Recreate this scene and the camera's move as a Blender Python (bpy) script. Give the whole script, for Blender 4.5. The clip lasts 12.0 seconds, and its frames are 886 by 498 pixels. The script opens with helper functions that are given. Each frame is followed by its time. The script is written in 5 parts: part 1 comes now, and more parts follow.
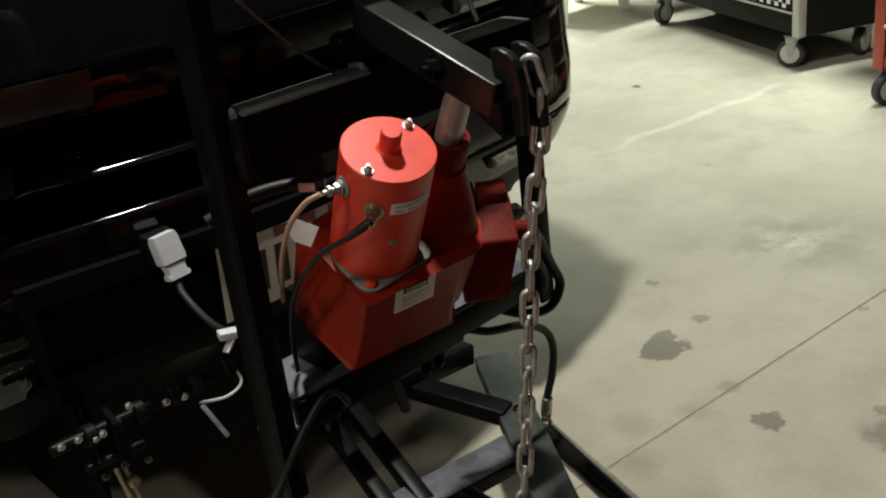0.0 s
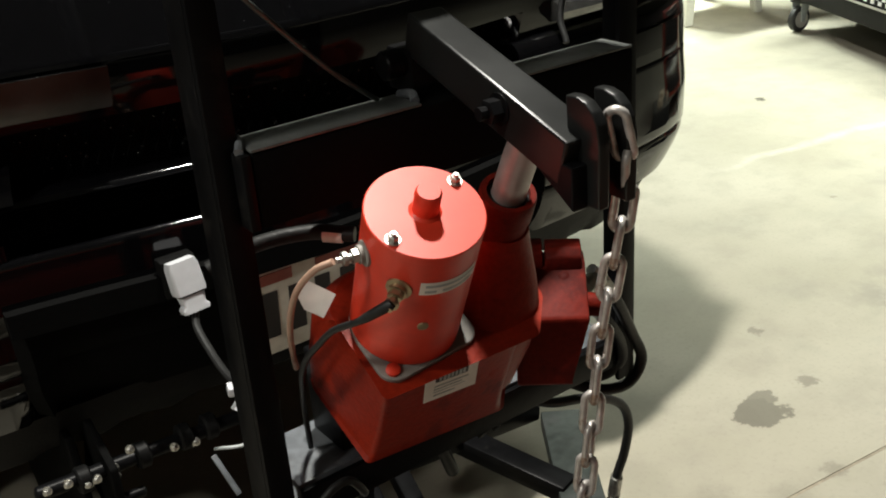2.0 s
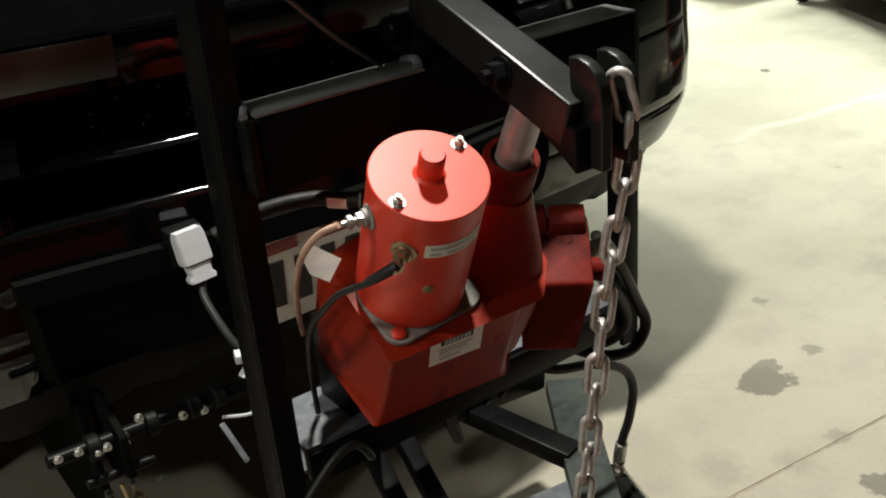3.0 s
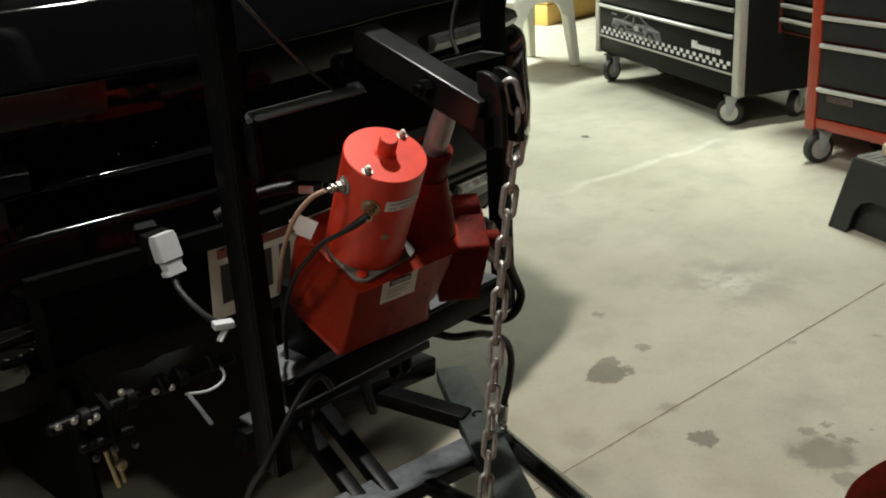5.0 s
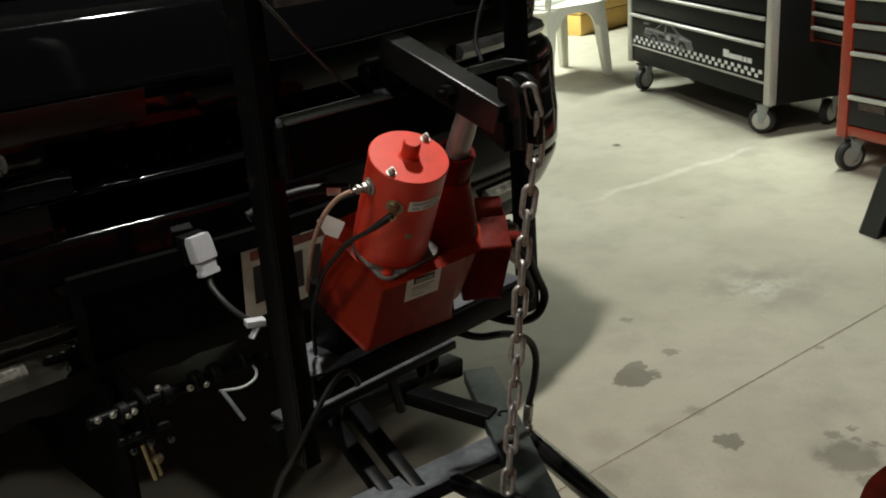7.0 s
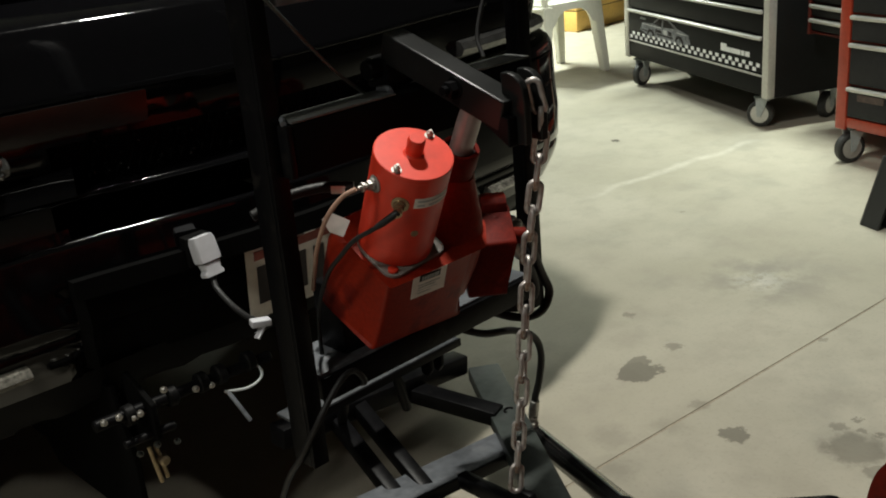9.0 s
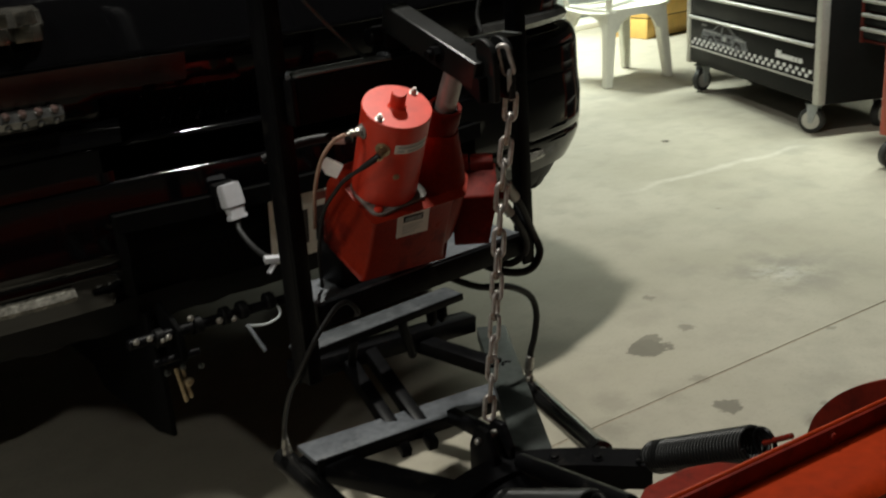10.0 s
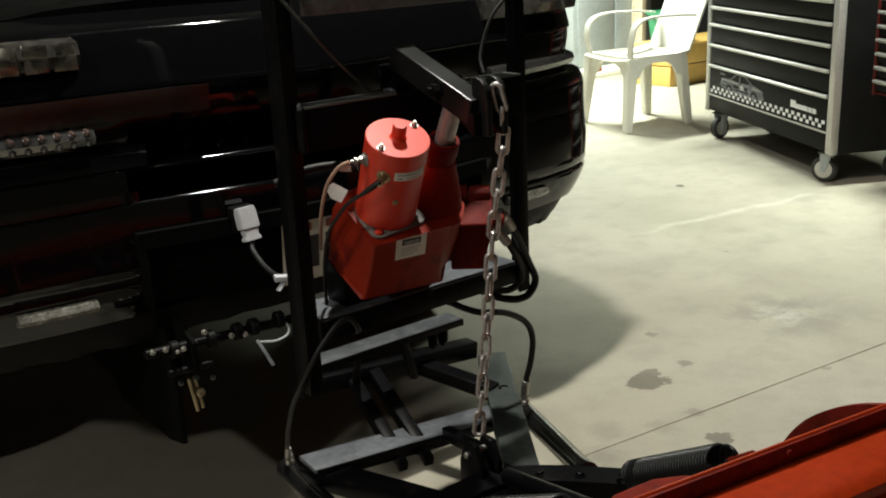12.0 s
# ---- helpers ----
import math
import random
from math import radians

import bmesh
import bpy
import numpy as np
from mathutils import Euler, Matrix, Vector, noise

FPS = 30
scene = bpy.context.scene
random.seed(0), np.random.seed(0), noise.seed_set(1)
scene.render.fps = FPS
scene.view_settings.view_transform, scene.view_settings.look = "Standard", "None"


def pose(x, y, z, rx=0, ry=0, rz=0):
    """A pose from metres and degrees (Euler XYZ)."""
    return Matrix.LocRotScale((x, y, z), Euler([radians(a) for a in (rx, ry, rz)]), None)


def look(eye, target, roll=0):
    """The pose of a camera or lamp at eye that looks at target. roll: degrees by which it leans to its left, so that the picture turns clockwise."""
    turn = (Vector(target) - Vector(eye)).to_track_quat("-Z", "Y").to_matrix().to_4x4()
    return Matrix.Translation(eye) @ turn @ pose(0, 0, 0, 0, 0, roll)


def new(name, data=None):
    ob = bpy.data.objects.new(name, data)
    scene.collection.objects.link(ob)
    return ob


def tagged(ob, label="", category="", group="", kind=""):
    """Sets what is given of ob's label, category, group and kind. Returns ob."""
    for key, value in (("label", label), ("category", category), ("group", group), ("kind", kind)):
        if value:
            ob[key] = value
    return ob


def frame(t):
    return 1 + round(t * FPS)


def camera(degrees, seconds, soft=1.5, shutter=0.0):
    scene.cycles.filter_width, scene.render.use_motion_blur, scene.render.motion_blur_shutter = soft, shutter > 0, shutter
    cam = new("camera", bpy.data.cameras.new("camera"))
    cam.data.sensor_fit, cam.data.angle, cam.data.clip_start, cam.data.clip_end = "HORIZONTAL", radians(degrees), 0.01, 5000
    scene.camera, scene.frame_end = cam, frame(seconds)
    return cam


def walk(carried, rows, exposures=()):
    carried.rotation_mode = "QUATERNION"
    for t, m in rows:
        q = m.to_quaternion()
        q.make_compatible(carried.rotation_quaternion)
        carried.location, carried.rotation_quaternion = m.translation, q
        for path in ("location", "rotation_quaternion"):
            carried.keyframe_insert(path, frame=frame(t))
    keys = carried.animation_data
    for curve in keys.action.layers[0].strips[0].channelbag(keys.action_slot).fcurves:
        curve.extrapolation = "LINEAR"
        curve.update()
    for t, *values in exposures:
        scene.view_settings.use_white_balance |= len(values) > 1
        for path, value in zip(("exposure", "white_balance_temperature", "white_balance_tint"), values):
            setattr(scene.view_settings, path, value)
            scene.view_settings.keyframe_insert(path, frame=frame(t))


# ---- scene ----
cam = camera(47.0, 12.0, soft=1.9, shutter=0.2)
# seconds, eye, target, roll
PATH = [
    (0, (-0.843, -1.026, 1.366), (0.363, 0.346, 0.552), -7.1),
    (0.2, (-0.824, -0.984, 1.368), (0.408, 0.366, 0.556), -6.8),
    (0.5, (-0.766, -0.921, 1.365), (0.439, 0.428, 0.511), -5.6),
    (1, (-0.669, -0.873, 1.357), (0.399, 0.601, 0.530), -5.2),
    (1.5, (-0.633, -0.860, 1.346), (0.387, 0.623, 0.473), -4.7),
    (2, (-0.616, -0.859, 1.351), (0.424, 0.632, 0.518), -4.4),
    (2.5, (-0.621, -0.853, 1.348), (0.386, 0.642, 0.480), -3.5),
    (3, (-0.623, -0.868, 1.342), (0.396, 0.616, 0.469), -5.0),
    (3.2, (-0.648, -0.876, 1.353), (0.391, 0.583, 0.463), -5.7),
    (4.8, (-0.983, -1.089, 1.375), (0.315, 0.248, 0.648), -4.4),
    (5, (-1.012, -1.118, 1.371), (0.308, 0.195, 0.641), -3.6),
    (5.5, (-1.029, -1.173, 1.373), (0.284, 0.155, 0.655), -3.5),
    (6, (-1.036, -1.191, 1.378), (0.296, 0.125, 0.675), -2.7),
    (6.5, (-1.037, -1.179, 1.377), (0.264, 0.173, 0.685), -3.2),
    (7, (-1.038, -1.171, 1.373), (0.239, 0.197, 0.668), -4.3),
    (7.2, (-1.04, -1.169, 1.372), (0.245, 0.192, 0.666), -5.0),
    (8.8, (-1.042, -1.155, 1.369), (0.236, 0.21, 0.661), -5.2),
    (9, (-1.044, -1.161, 1.370), (0.235, 0.204, 0.662), -5.1),
    (9.2, (-1.044, -1.17, 1.373), (0.294, 0.133, 0.659), -5.2),
    (9.5, (-1.060, -1.259, 1.363), (0.307, 0.019, 0.659), -6.5),
    (9.7, (-1.071, -1.318, 1.35), (0.238, 0.04, 0.687), -7.0),
    (10, (-1.083, -1.439, 1.332), (0.083, 0.038, 0.653), -4.1),
    (10.2, (-1.092, -1.499, 1.32), (0.012, -0.018, 0.552), -3.8),
    (10.5, (-1.103, -1.552, 1.323), (0.013, -0.064, 0.588), -4.2),
    (10.7, (-1.127, -1.576, 1.32), (0.007, -0.079, 0.63), -4.5),
    (11, (-1.147, -1.604, 1.329), (0.004, -0.113, 0.659), -3.3),
    (11.5, (-1.149, -1.602, 1.340), (0.008, -0.084, 0.740), -3.1),
    (12, (-1.121, -1.578, 1.339), (0.022, -0.050, 0.741), -2.8),
]
EXPOSURES = [(0.0, -0.07), (0.5, -0.02), (1.0, 0.30), (1.5, 0.50), (3.0, 0.50), (5.0, -0.06), (6.0, -0.30), (7.0, -0.35), (9.5, -0.22), (10.0, -0.36), (10.5, -0.18), (11.0, -0.06), (12.0, 0.06)]
walk(cam, [(t, look(eye, target, roll)) for t, eye, target, roll in PATH], EXPOSURES)

# ---- light ----
world = bpy.data.worlds.new("world")
world.use_nodes = True
world.node_tree.nodes["Background"].inputs[0].default_value = (0.55, 0.6, 0.7, 1)
world.node_tree.nodes["Background"].inputs[1].default_value = 0.02
scene.world = world


def ceiling_lamp(name, place, size, watts, colour, spread=180):
    lamp = bpy.data.lights.new(name, "AREA")
    lamp.shape, lamp.size, lamp.size_y = "RECTANGLE", size[0], size[1]
    lamp.energy, lamp.color, lamp.spread = watts, colour, radians(spread)
    ob = new(name, lamp)
    ob.matrix_world = pose(*place)
    return ob


WARM, COOL = (1.0, 0.975, 0.885), (0.92, 1.0, 0.89)
ceiling_lamp("lamp_over_plow", (0.27, 0.31, 2.95), (0.15, 0.11), 76, WARM)
ceiling_lamp("lamp_over_chair", (4.3, 4.5, 2.5), (1.2, 0.3), 190, COOL, 130)
# unseen fill lamp, added to brighten the floor round the tool cabinets
ceiling_lamp("tools_fill_lamp", (3.35, 0.95, 2.95), (1.2, 0.3), 46, COOL, 100)
ceiling_lamp("lamp_over_next_bay", (-2.1, 0.05, 2.95), (0.36, 0.30), 30, WARM)
# unseen fill lamp, added far left for the dim floor under the truck
ceiling_lamp("far_fill_lamp", (-3.9, -1.2, 2.95), (0.3, 0.2), 40, WARM)


# ---- materials ----
def material(name, colour, rough=0.5, metal=0.0, vary=0.25, grain=60.0, patch=6.0, bump=0.1, wear=None, wear_amount=0.0,
             coat=0.0, spec=0.5):
    """Base colour with broad and fine variation, optional wear colour in patches, and fine relief."""
    m = bpy.data.materials.new(name)
    m.use_nodes = True
    n, l = m.node_tree.nodes, m.node_tree.links
    b = n["Principled BSDF"]
    tc = n.new("ShaderNodeTexCoord")
    broad, fine = n.new("ShaderNodeTexNoise"), n.new("ShaderNodeTexNoise")
    broad.inputs["Scale"].default_value, broad.inputs["Detail"].default_value = patch, 4
    fine.inputs["Scale"].default_value, fine.inputs["Detail"].default_value = grain, 3
    for q in (broad, fine):
        l.new(tc.outputs["Object"], q.inputs["Vector"])
    mixv = n.new("ShaderNodeMath")
    mixv.operation = "ADD"
    l.new(broad.outputs["Fac"], mixv.inputs[0])
    l.new(fine.outputs["Fac"], mixv.inputs[1])
    ramp = n.new("ShaderNodeMapRange")
    ramp.inputs["From Min"].default_value, ramp.inputs["From Max"].default_value = 0.7, 1.3
    ramp.inputs["To Min"].default_value, ramp.inputs["To Max"].default_value = 1 - vary, 1 + vary
    l.new(mixv.outputs[0], ramp.inputs["Value"])
    mul = n.new("ShaderNodeMix")
    mul.data_type, mul.blend_type = "RGBA", "MULTIPLY"
    mul.inputs["Factor"].default_value = 1.0
    mul.inputs["A"].default_value = (*colour, 1)
    l.new(ramp.outputs[0], mul.inputs["B"])
    out = mul.outputs["Result"]
    if wear:
        w = n.new("ShaderNodeTexNoise")
        w.inputs["Scale"].default_value, w.inputs["Detail"].default_value = patch * 2.3, 8
        w.inputs["Roughness"].default_value = 0.65
        l.new(tc.outputs["Object"], w.inputs["Vector"])
        cut = n.new("ShaderNodeMapRange")
        cut.inputs["From Min"].default_value = 0.62 - wear_amount * 0.3
        cut.inputs["From Max"].default_value = 0.70 - wear_amount * 0.3
        l.new(w.outputs["Fac"], cut.inputs["Value"])
        mw = n.new("ShaderNodeMix")
        mw.data_type = "RGBA"
        mw.inputs["B"].default_value = (*wear, 1)
        l.new(cut.outputs[0], mw.inputs["Factor"])
        l.new(out, mw.inputs["A"])
        out = mw.outputs["Result"]
    l.new(out, b.inputs["Base Color"])
    rr = n.new("ShaderNodeMapRange")
    rr.inputs["To Min"].default_value, rr.inputs["To Max"].default_value = max(rough - min(0.12, rough * 0.7), 0.02), min(rough + min(0.12, rough * 0.7), 1)
    l.new(broad.outputs["Fac"], rr.inputs["Value"])
    l.new(rr.outputs[0], b.inputs["Roughness"])
    b.inputs["Metallic"].default_value = metal
    b.inputs["Specular IOR Level"].default_value = spec
    b.inputs["Coat Weight"].default_value = coat
    b.inputs["Coat Roughness"].default_value = 0.06
    if bump:
        bn = n.new("ShaderNodeBump")
        bn.inputs["Strength"].default_value, bn.inputs["Distance"].default_value = bump, 0.002
        l.new(fine.outputs["Fac"], bn.inputs["Height"])
        l.new(bn.outputs[0], b.inputs["Normal"])
    return m


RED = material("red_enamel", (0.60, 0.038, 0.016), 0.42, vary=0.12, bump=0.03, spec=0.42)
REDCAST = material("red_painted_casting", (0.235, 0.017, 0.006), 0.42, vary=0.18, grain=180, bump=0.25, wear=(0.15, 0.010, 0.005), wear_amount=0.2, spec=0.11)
# ram and valve: the casting red darkened for the shade they stand in
REDSHADE = material("shaded_dark_red_casting", (0.115, 0.009, 0.005), 0.52, vary=0.22, grain=160, bump=0.2, wear=(0.07, 0.007, 0.005), wear_amount=0.3, spec=0.07)
BLADE = material("orange_red_blade_paint", (0.275, 0.023, 0.003), 0.42, vary=0.2, patch=3, bump=0.1, wear=(0.16, 0.013, 0.003), wear_amount=0.2, spec=0.2)
# the hollow face's shade is put into this darker red, with scraped patches
BLADEFACE = material("shaded_blade_face_paint", (0.07, 0.011, 0.005), 0.6, vary=0.3, patch=7, bump=0.2, wear=(0.05, 0.018, 0.012), wear_amount=0.35, spec=0.2)
BLADERIB = material("dark_red_rib_paint", (0.14, 0.011, 0.005), 0.5, vary=0.25, bump=0.15, wear=(0.08, 0.007, 0.004), wear_amount=0.3, spec=0.2)
DECAL = material("worn_white_decal", (0.68, 0.67, 0.62), 0.6, vary=0.2, patch=4.5, bump=0.1, wear=(0.05, 0.016, 0.009), wear_amount=0.36)
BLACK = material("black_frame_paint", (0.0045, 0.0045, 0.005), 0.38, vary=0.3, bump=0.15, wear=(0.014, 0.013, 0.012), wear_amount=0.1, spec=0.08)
MIDGREY = material("mid_grey_steel", (0.105, 0.113, 0.124), 0.42, vary=0.35, patch=9, bump=0.15, wear=(0.14, 0.148, 0.158), wear_amount=0.25)
# darker copy of the steel grey: the crossbar's shade on the lower angle
CROSSGREY = material("shaded_grey_steel", (0.058, 0.063, 0.068), 0.5, vary=0.35, patch=9, bump=0.15, wear=(0.09, 0.095, 0.10), wear_amount=0.25, spec=0.3)
LITBAR = material("lit_grey_bar_top", (0.088, 0.093, 0.09), 0.42, vary=0.3, patch=12, bump=0.15, wear=(0.13, 0.135, 0.13), wear_amount=0.2)
DARKSTEEL = material("dark_green_grey_steel", (0.045, 0.053, 0.049), 0.4, vary=0.35, patch=7, bump=0.15, wear=(0.055, 0.06, 0.058), wear_amount=0.2)
CARPAINT = material("black_car_paint", (0.0022, 0.0022, 0.0026), 0.07, vary=0.1, patch=120, bump=0.0, wear=(0.03, 0.03, 0.034), wear_amount=-0.12, spec=0.42)
TRIM = material("dark_chrome_trim", (0.10, 0.10, 0.10), 0.22, metal=1.0, vary=0.15, patch=9, bump=0.0)
PLASTIC = material("black_plastic", (0.005, 0.005, 0.005), 0.5, vary=0.3, bump=0.2, grain=220, spec=0.09)
MATT = material("matt_black_paint", (0.003, 0.003, 0.003), 0.75, vary=0.3, bump=0.15, grain=180, spec=0.04)
GLOSSBLACK = material("gloss_black_paint", (0.010, 0.010, 0.010), 0.17, vary=0.2, bump=0.04, coat=0.7, spec=0.55)
ARMBLACK = material("semi_gloss_black_tube", (0.008, 0.0085, 0.0085), 0.34, vary=0.25, bump=0.06, spec=0.3)
RUBBER = material("black_rubber", (0.012, 0.012, 0.012), 0.5, vary=0.3, bump=0.2, grain=150, spec=0.3)
STEEL = material("zinc_plated_steel", (0.44, 0.43, 0.40), 0.45, metal=0.95, vary=0.2, bump=0.1, grain=140)
CHAINMAT = material("grey_chain_steel", (0.50, 0.47, 0.45), 0.4, metal=0.55, vary=0.25, grain=120, patch=14, bump=0.2, wear=(0.28, 0.19, 0.14), wear_amount=0.2)
ROD = material("grey_ram_rod", (0.30, 0.27, 0.255), 0.4, metal=0.4, vary=0.2, bump=0.1)
BRASS = material("brass_terminal", (0.34, 0.27, 0.17), 0.35, metal=0.85, vary=0.25, bump=0.1)
GASKET = material("grey_gasket", (0.22, 0.205, 0.185), 0.6, vary=0.15, bump=0.1)
PAPER = material("white_label", (0.74, 0.71, 0.66), 0.6, vary=0.08, bump=0.02)
INK = material("dark_print", (0.025, 0.02, 0.02), 0.6, vary=0.15, bump=0.0)
INKRED = material("red_print", (0.30, 0.07, 0.05), 0.6, vary=0.15, bump=0.0)
PLATE = material("number_plate_white", (0.72, 0.69, 0.60), 0.5, vary=0.1, bump=0.02)
TAPE = material("yellow_tape", (0.62, 0.44, 0.03), 0.5, vary=0.1, bump=0.05)
CABLEBEIGE = material("beige_pink_cable", (0.42, 0.26, 0.19), 0.55, vary=0.2, bump=0.05)
CONNECTOR = material("white_plastic_connector", (0.52, 0.53, 0.56), 0.4, vary=0.08, bump=0.03)
LAMPLENS = material("silvered_lamp_lens", (0.14, 0.14, 0.135), 0.2, metal=0.85, vary=0.35, patch=24, bump=0.3, grain=70)
FOGLENS = material("pale_fog_lamp_glass", (0.11, 0.105, 0.09), 0.25, vary=0.6, patch=30, grain=120, bump=0.3, coat=0.5)
BULB = material("pinkish_lamp_bulb", (0.07, 0.045, 0.04), 0.2, vary=0.3, bump=0.1)
HEADLENS = material("faceted_headlamp_glass", (0.03, 0.0285, 0.025), 0.14, vary=0.9, patch=14, grain=40, bump=0.4, coat=0.4)
FACET = material("silvered_reflector_facet", (0.34, 0.32, 0.27), 0.26, metal=1.0, vary=0.3, patch=30, bump=0.2, grain=60)
CARTBLACK = material("black_cabinet_paint", (0.010, 0.010, 0.010), 0.5, vary=0.15, bump=0.03, spec=0.1)
SIDERED = material("dark_red_cabinet_paint", (0.085, 0.014, 0.010), 0.45, vary=0.15, bump=0.03, spec=0.2)
CARTGREY = material("grey_drawer_paint", (0.026, 0.026, 0.027), 0.5, vary=0.15, bump=0.03, spec=0.12)
CARTRED = material("red_cabinet_paint", (0.36, 0.042, 0.018), 0.38, vary=0.16, bump=0.03, coat=0.2)
ALU = material("aluminium_trim", (0.52, 0.51, 0.48), 0.42, metal=0.5, vary=0.1, bump=0.03)
WHITEMARK = material("white_cabinet_print", (0.82, 0.82, 0.82), 0.5, vary=0.08, bump=0.0)
GREYMARK = material("grey_cabinet_print", (0.30, 0.31, 0.33), 0.5, vary=0.6, patch=40, bump=0.0)
WHEELGREY = material("grey_caster_rubber", (0.022, 0.022, 0.021), 0.6, vary=0.2, bump=0.1)
STOOLMAT = material("dark_grey_stool_plastic", (0.022, 0.024, 0.024), 0.5, vary=0.2, grain=260, bump=0.35)
STOOLTOP = material("dusty_stool_tread", (0.10, 0.095, 0.08), 0.75, vary=0.3, grain=200, bump=0.4)
CHAIRMAT = material("white_garden_chair_plastic", (0.78, 0.77, 0.68), 0.4, vary=0.06, bump=0.03)
YELLOW = material("yellow_painted_box", (0.74, 0.47, 0.13), 0.5, vary=0.12, bump=0.05)
GREEN = material("green_plastic", (0.05, 0.26, 0.13), 0.4, vary=0.12, bump=0.03)
GREYMETAL = material("grey_painted_metal", (0.34, 0.37, 0.37), 0.45, vary=0.15, bump=0.05)
JOINT = material("dirt_filled_joint", (0.31, 0.27, 0.205), 0.9, vary=0.3, bump=0.1)
WALLMAT = material("painted_wall", (0.28, 0.275, 0.25), 0.8, vary=0.12, patch=1.5, grain=40, bump=0.1)
CEILMAT = material("painted_ceiling", (0.06, 0.06, 0.056), 0.8, vary=0.08, patch=1.0, grain=30, bump=0.1)


def wood_material():
    m = material("pale_pine", (0.56, 0.40, 0.22), 0.6, vary=0.1, bump=0.1)
    n, l = m.node_tree.nodes, m.node_tree.links
    tc, wave = n.new("ShaderNodeTexCoord"), n.new("ShaderNodeTexWave")
    wave.inputs["Scale"].default_value, wave.inputs["Distortion"].default_value = 22, 4
    wave.inputs["Detail"].default_value = 3
    l.new(tc.outputs["Object"], wave.inputs["Vector"])
    mx = n.new("ShaderNodeMix")
    mx.data_type = "RGBA"
    mx.inputs["A"].default_value, mx.inputs["B"].default_value = (0.74, 0.64, 0.47, 1), (0.60, 0.48, 0.32, 1)
    l.new(wave.outputs["Fac"], mx.inputs["Factor"])
    l.new(mx.outputs["Result"], n["Principled BSDF"].inputs["Base Color"])
    return m


PINE = wood_material()


def floor_material():
    """Sealed concrete with trowel mottling, oil stains, a scuffed bright line and a worn patch."""
    m = bpy.data.materials.new("sealed_concrete")
    m.use_nodes = True
    n, l = m.node_tree.nodes, m.node_tree.links
    b = n["Principled BSDF"]
    geo = n.new("ShaderNodeNewGeometry")

    def noise_node(scale, detail=5, rough=0.55):
        q = n.new("ShaderNodeTexNoise")
        q.inputs["Scale"].default_value, q.inputs["Detail"].default_value, q.inputs["Roughness"].default_value = scale, detail, rough
        l.new(geo.outputs["Position"], q.inputs["Vector"])
        return q

    def math_node(op, a, c):
        q = n.new("ShaderNodeMath")
        q.operation = op
        for i, v in enumerate((a, c)):
            if isinstance(v, (int, float)):
                q.inputs[i].default_value = v
            else:
                l.new(v, q.inputs[i])
        return q.outputs[0]

    def span(v, a, c, lo=0.0, hi=1.0):
        q = n.new("ShaderNodeMapRange")
        q.interpolation_type = "SMOOTHSTEP"
        for k, x in (("From Min", a), ("From Max", c), ("To Min", lo), ("To Max", hi)):
            q.inputs[k].default_value = x
        l.new(v, q.inputs["Value"])
        return q.outputs[0]

    def blend(fac, a, c):
        q = n.new("ShaderNodeMix")
        q.data_type = "RGBA"
        l.new(fac, q.inputs["Factor"])
        for k, v in (("A", a), ("B", c)):
            if isinstance(v, tuple):
                q.inputs[k].default_value = (*v, 1)
            else:
                l.new(v, q.inputs[k])
        return q.outputs["Result"]

    large, mid, fine = noise_node(1.1, 4), noise_node(7, 6, 0.6), noise_node(90, 4)
    col = blend(span(large.outputs["Fac"], 0.3, 0.7), (0.380, 0.352, 0.276), (0.475, 0.443, 0.360))
    col = blend(span(mid.outputs["Fac"], 0.42, 0.72, 0, 0.42), col, (0.33, 0.30, 0.245))
    col = blend(span(fine.outputs["Fac"], 0.5, 0.75, 0, 0.3), col, (0.30, 0.275, 0.225))
    cloud = noise_node(2.6, 7, 0.62)
    col = blend(span(cloud.outputs["Fac"], 0.50, 0.72, 0, 0.5), col, (0.30, 0.285, 0.235))
    edge = noise_node(16, 5, 0.7)
    wob = math_node("MULTIPLY", math_node("SUBTRACT", edge.outputs["Fac"], 0.5), 0.11)

    def spot(x, y, r, soft):
        q = n.new("ShaderNodeVectorMath")
        q.operation = "DISTANCE"
        l.new(geo.outputs["Position"], q.inputs[0])
        q.inputs[1].default_value = (x, y, 0)
        return span(math_node("ADD", q.outputs["Value"], wob), r - soft, r + soft, 1, 0)

    stain = None
    for x, y, r, soft, depth in STAINS:
        s = math_node("MULTIPLY", spot(x, y, r, soft), depth)
        stain = s if stain is None else math_node("MAXIMUM", stain, s)
    col = blend(stain, col, (0.075, 0.068, 0.052))
    worn = math_node("MULTIPLY", spot(1.82, 0.37, 0.17, 0.10), span(mid.outputs["Fac"], 0.36, 0.58))
    col = blend(math_node("MULTIPLY", worn, 0.5), col, (0.20, 0.19, 0.165))
    pale = math_node("MULTIPLY", spot(1.80, 0.37, 0.075, 0.06), span(edge.outputs["Fac"], 0.42, 0.6))
    col = blend(math_node("MULTIPLY", pale, 0.55), col, (0.62, 0.60, 0.54))
    # a bright scuffed line across the slab
    sep = n.new("ShaderNodeSeparateXYZ")
    l.new(geo.outputs["Position"], sep.inputs[0])
    wave = noise_node(3.2, 2)
    line_y = math_node("ADD", math_node("MULTIPLY", sep.outputs["X"], -0.155), 1.80)
    off = math_node("ABSOLUTE", math_node("ADD", math_node("SUBTRACT", sep.outputs["Y"], line_y),
                                          math_node("MULTIPLY", wave.outputs["Fac"], 0.13)), 0)
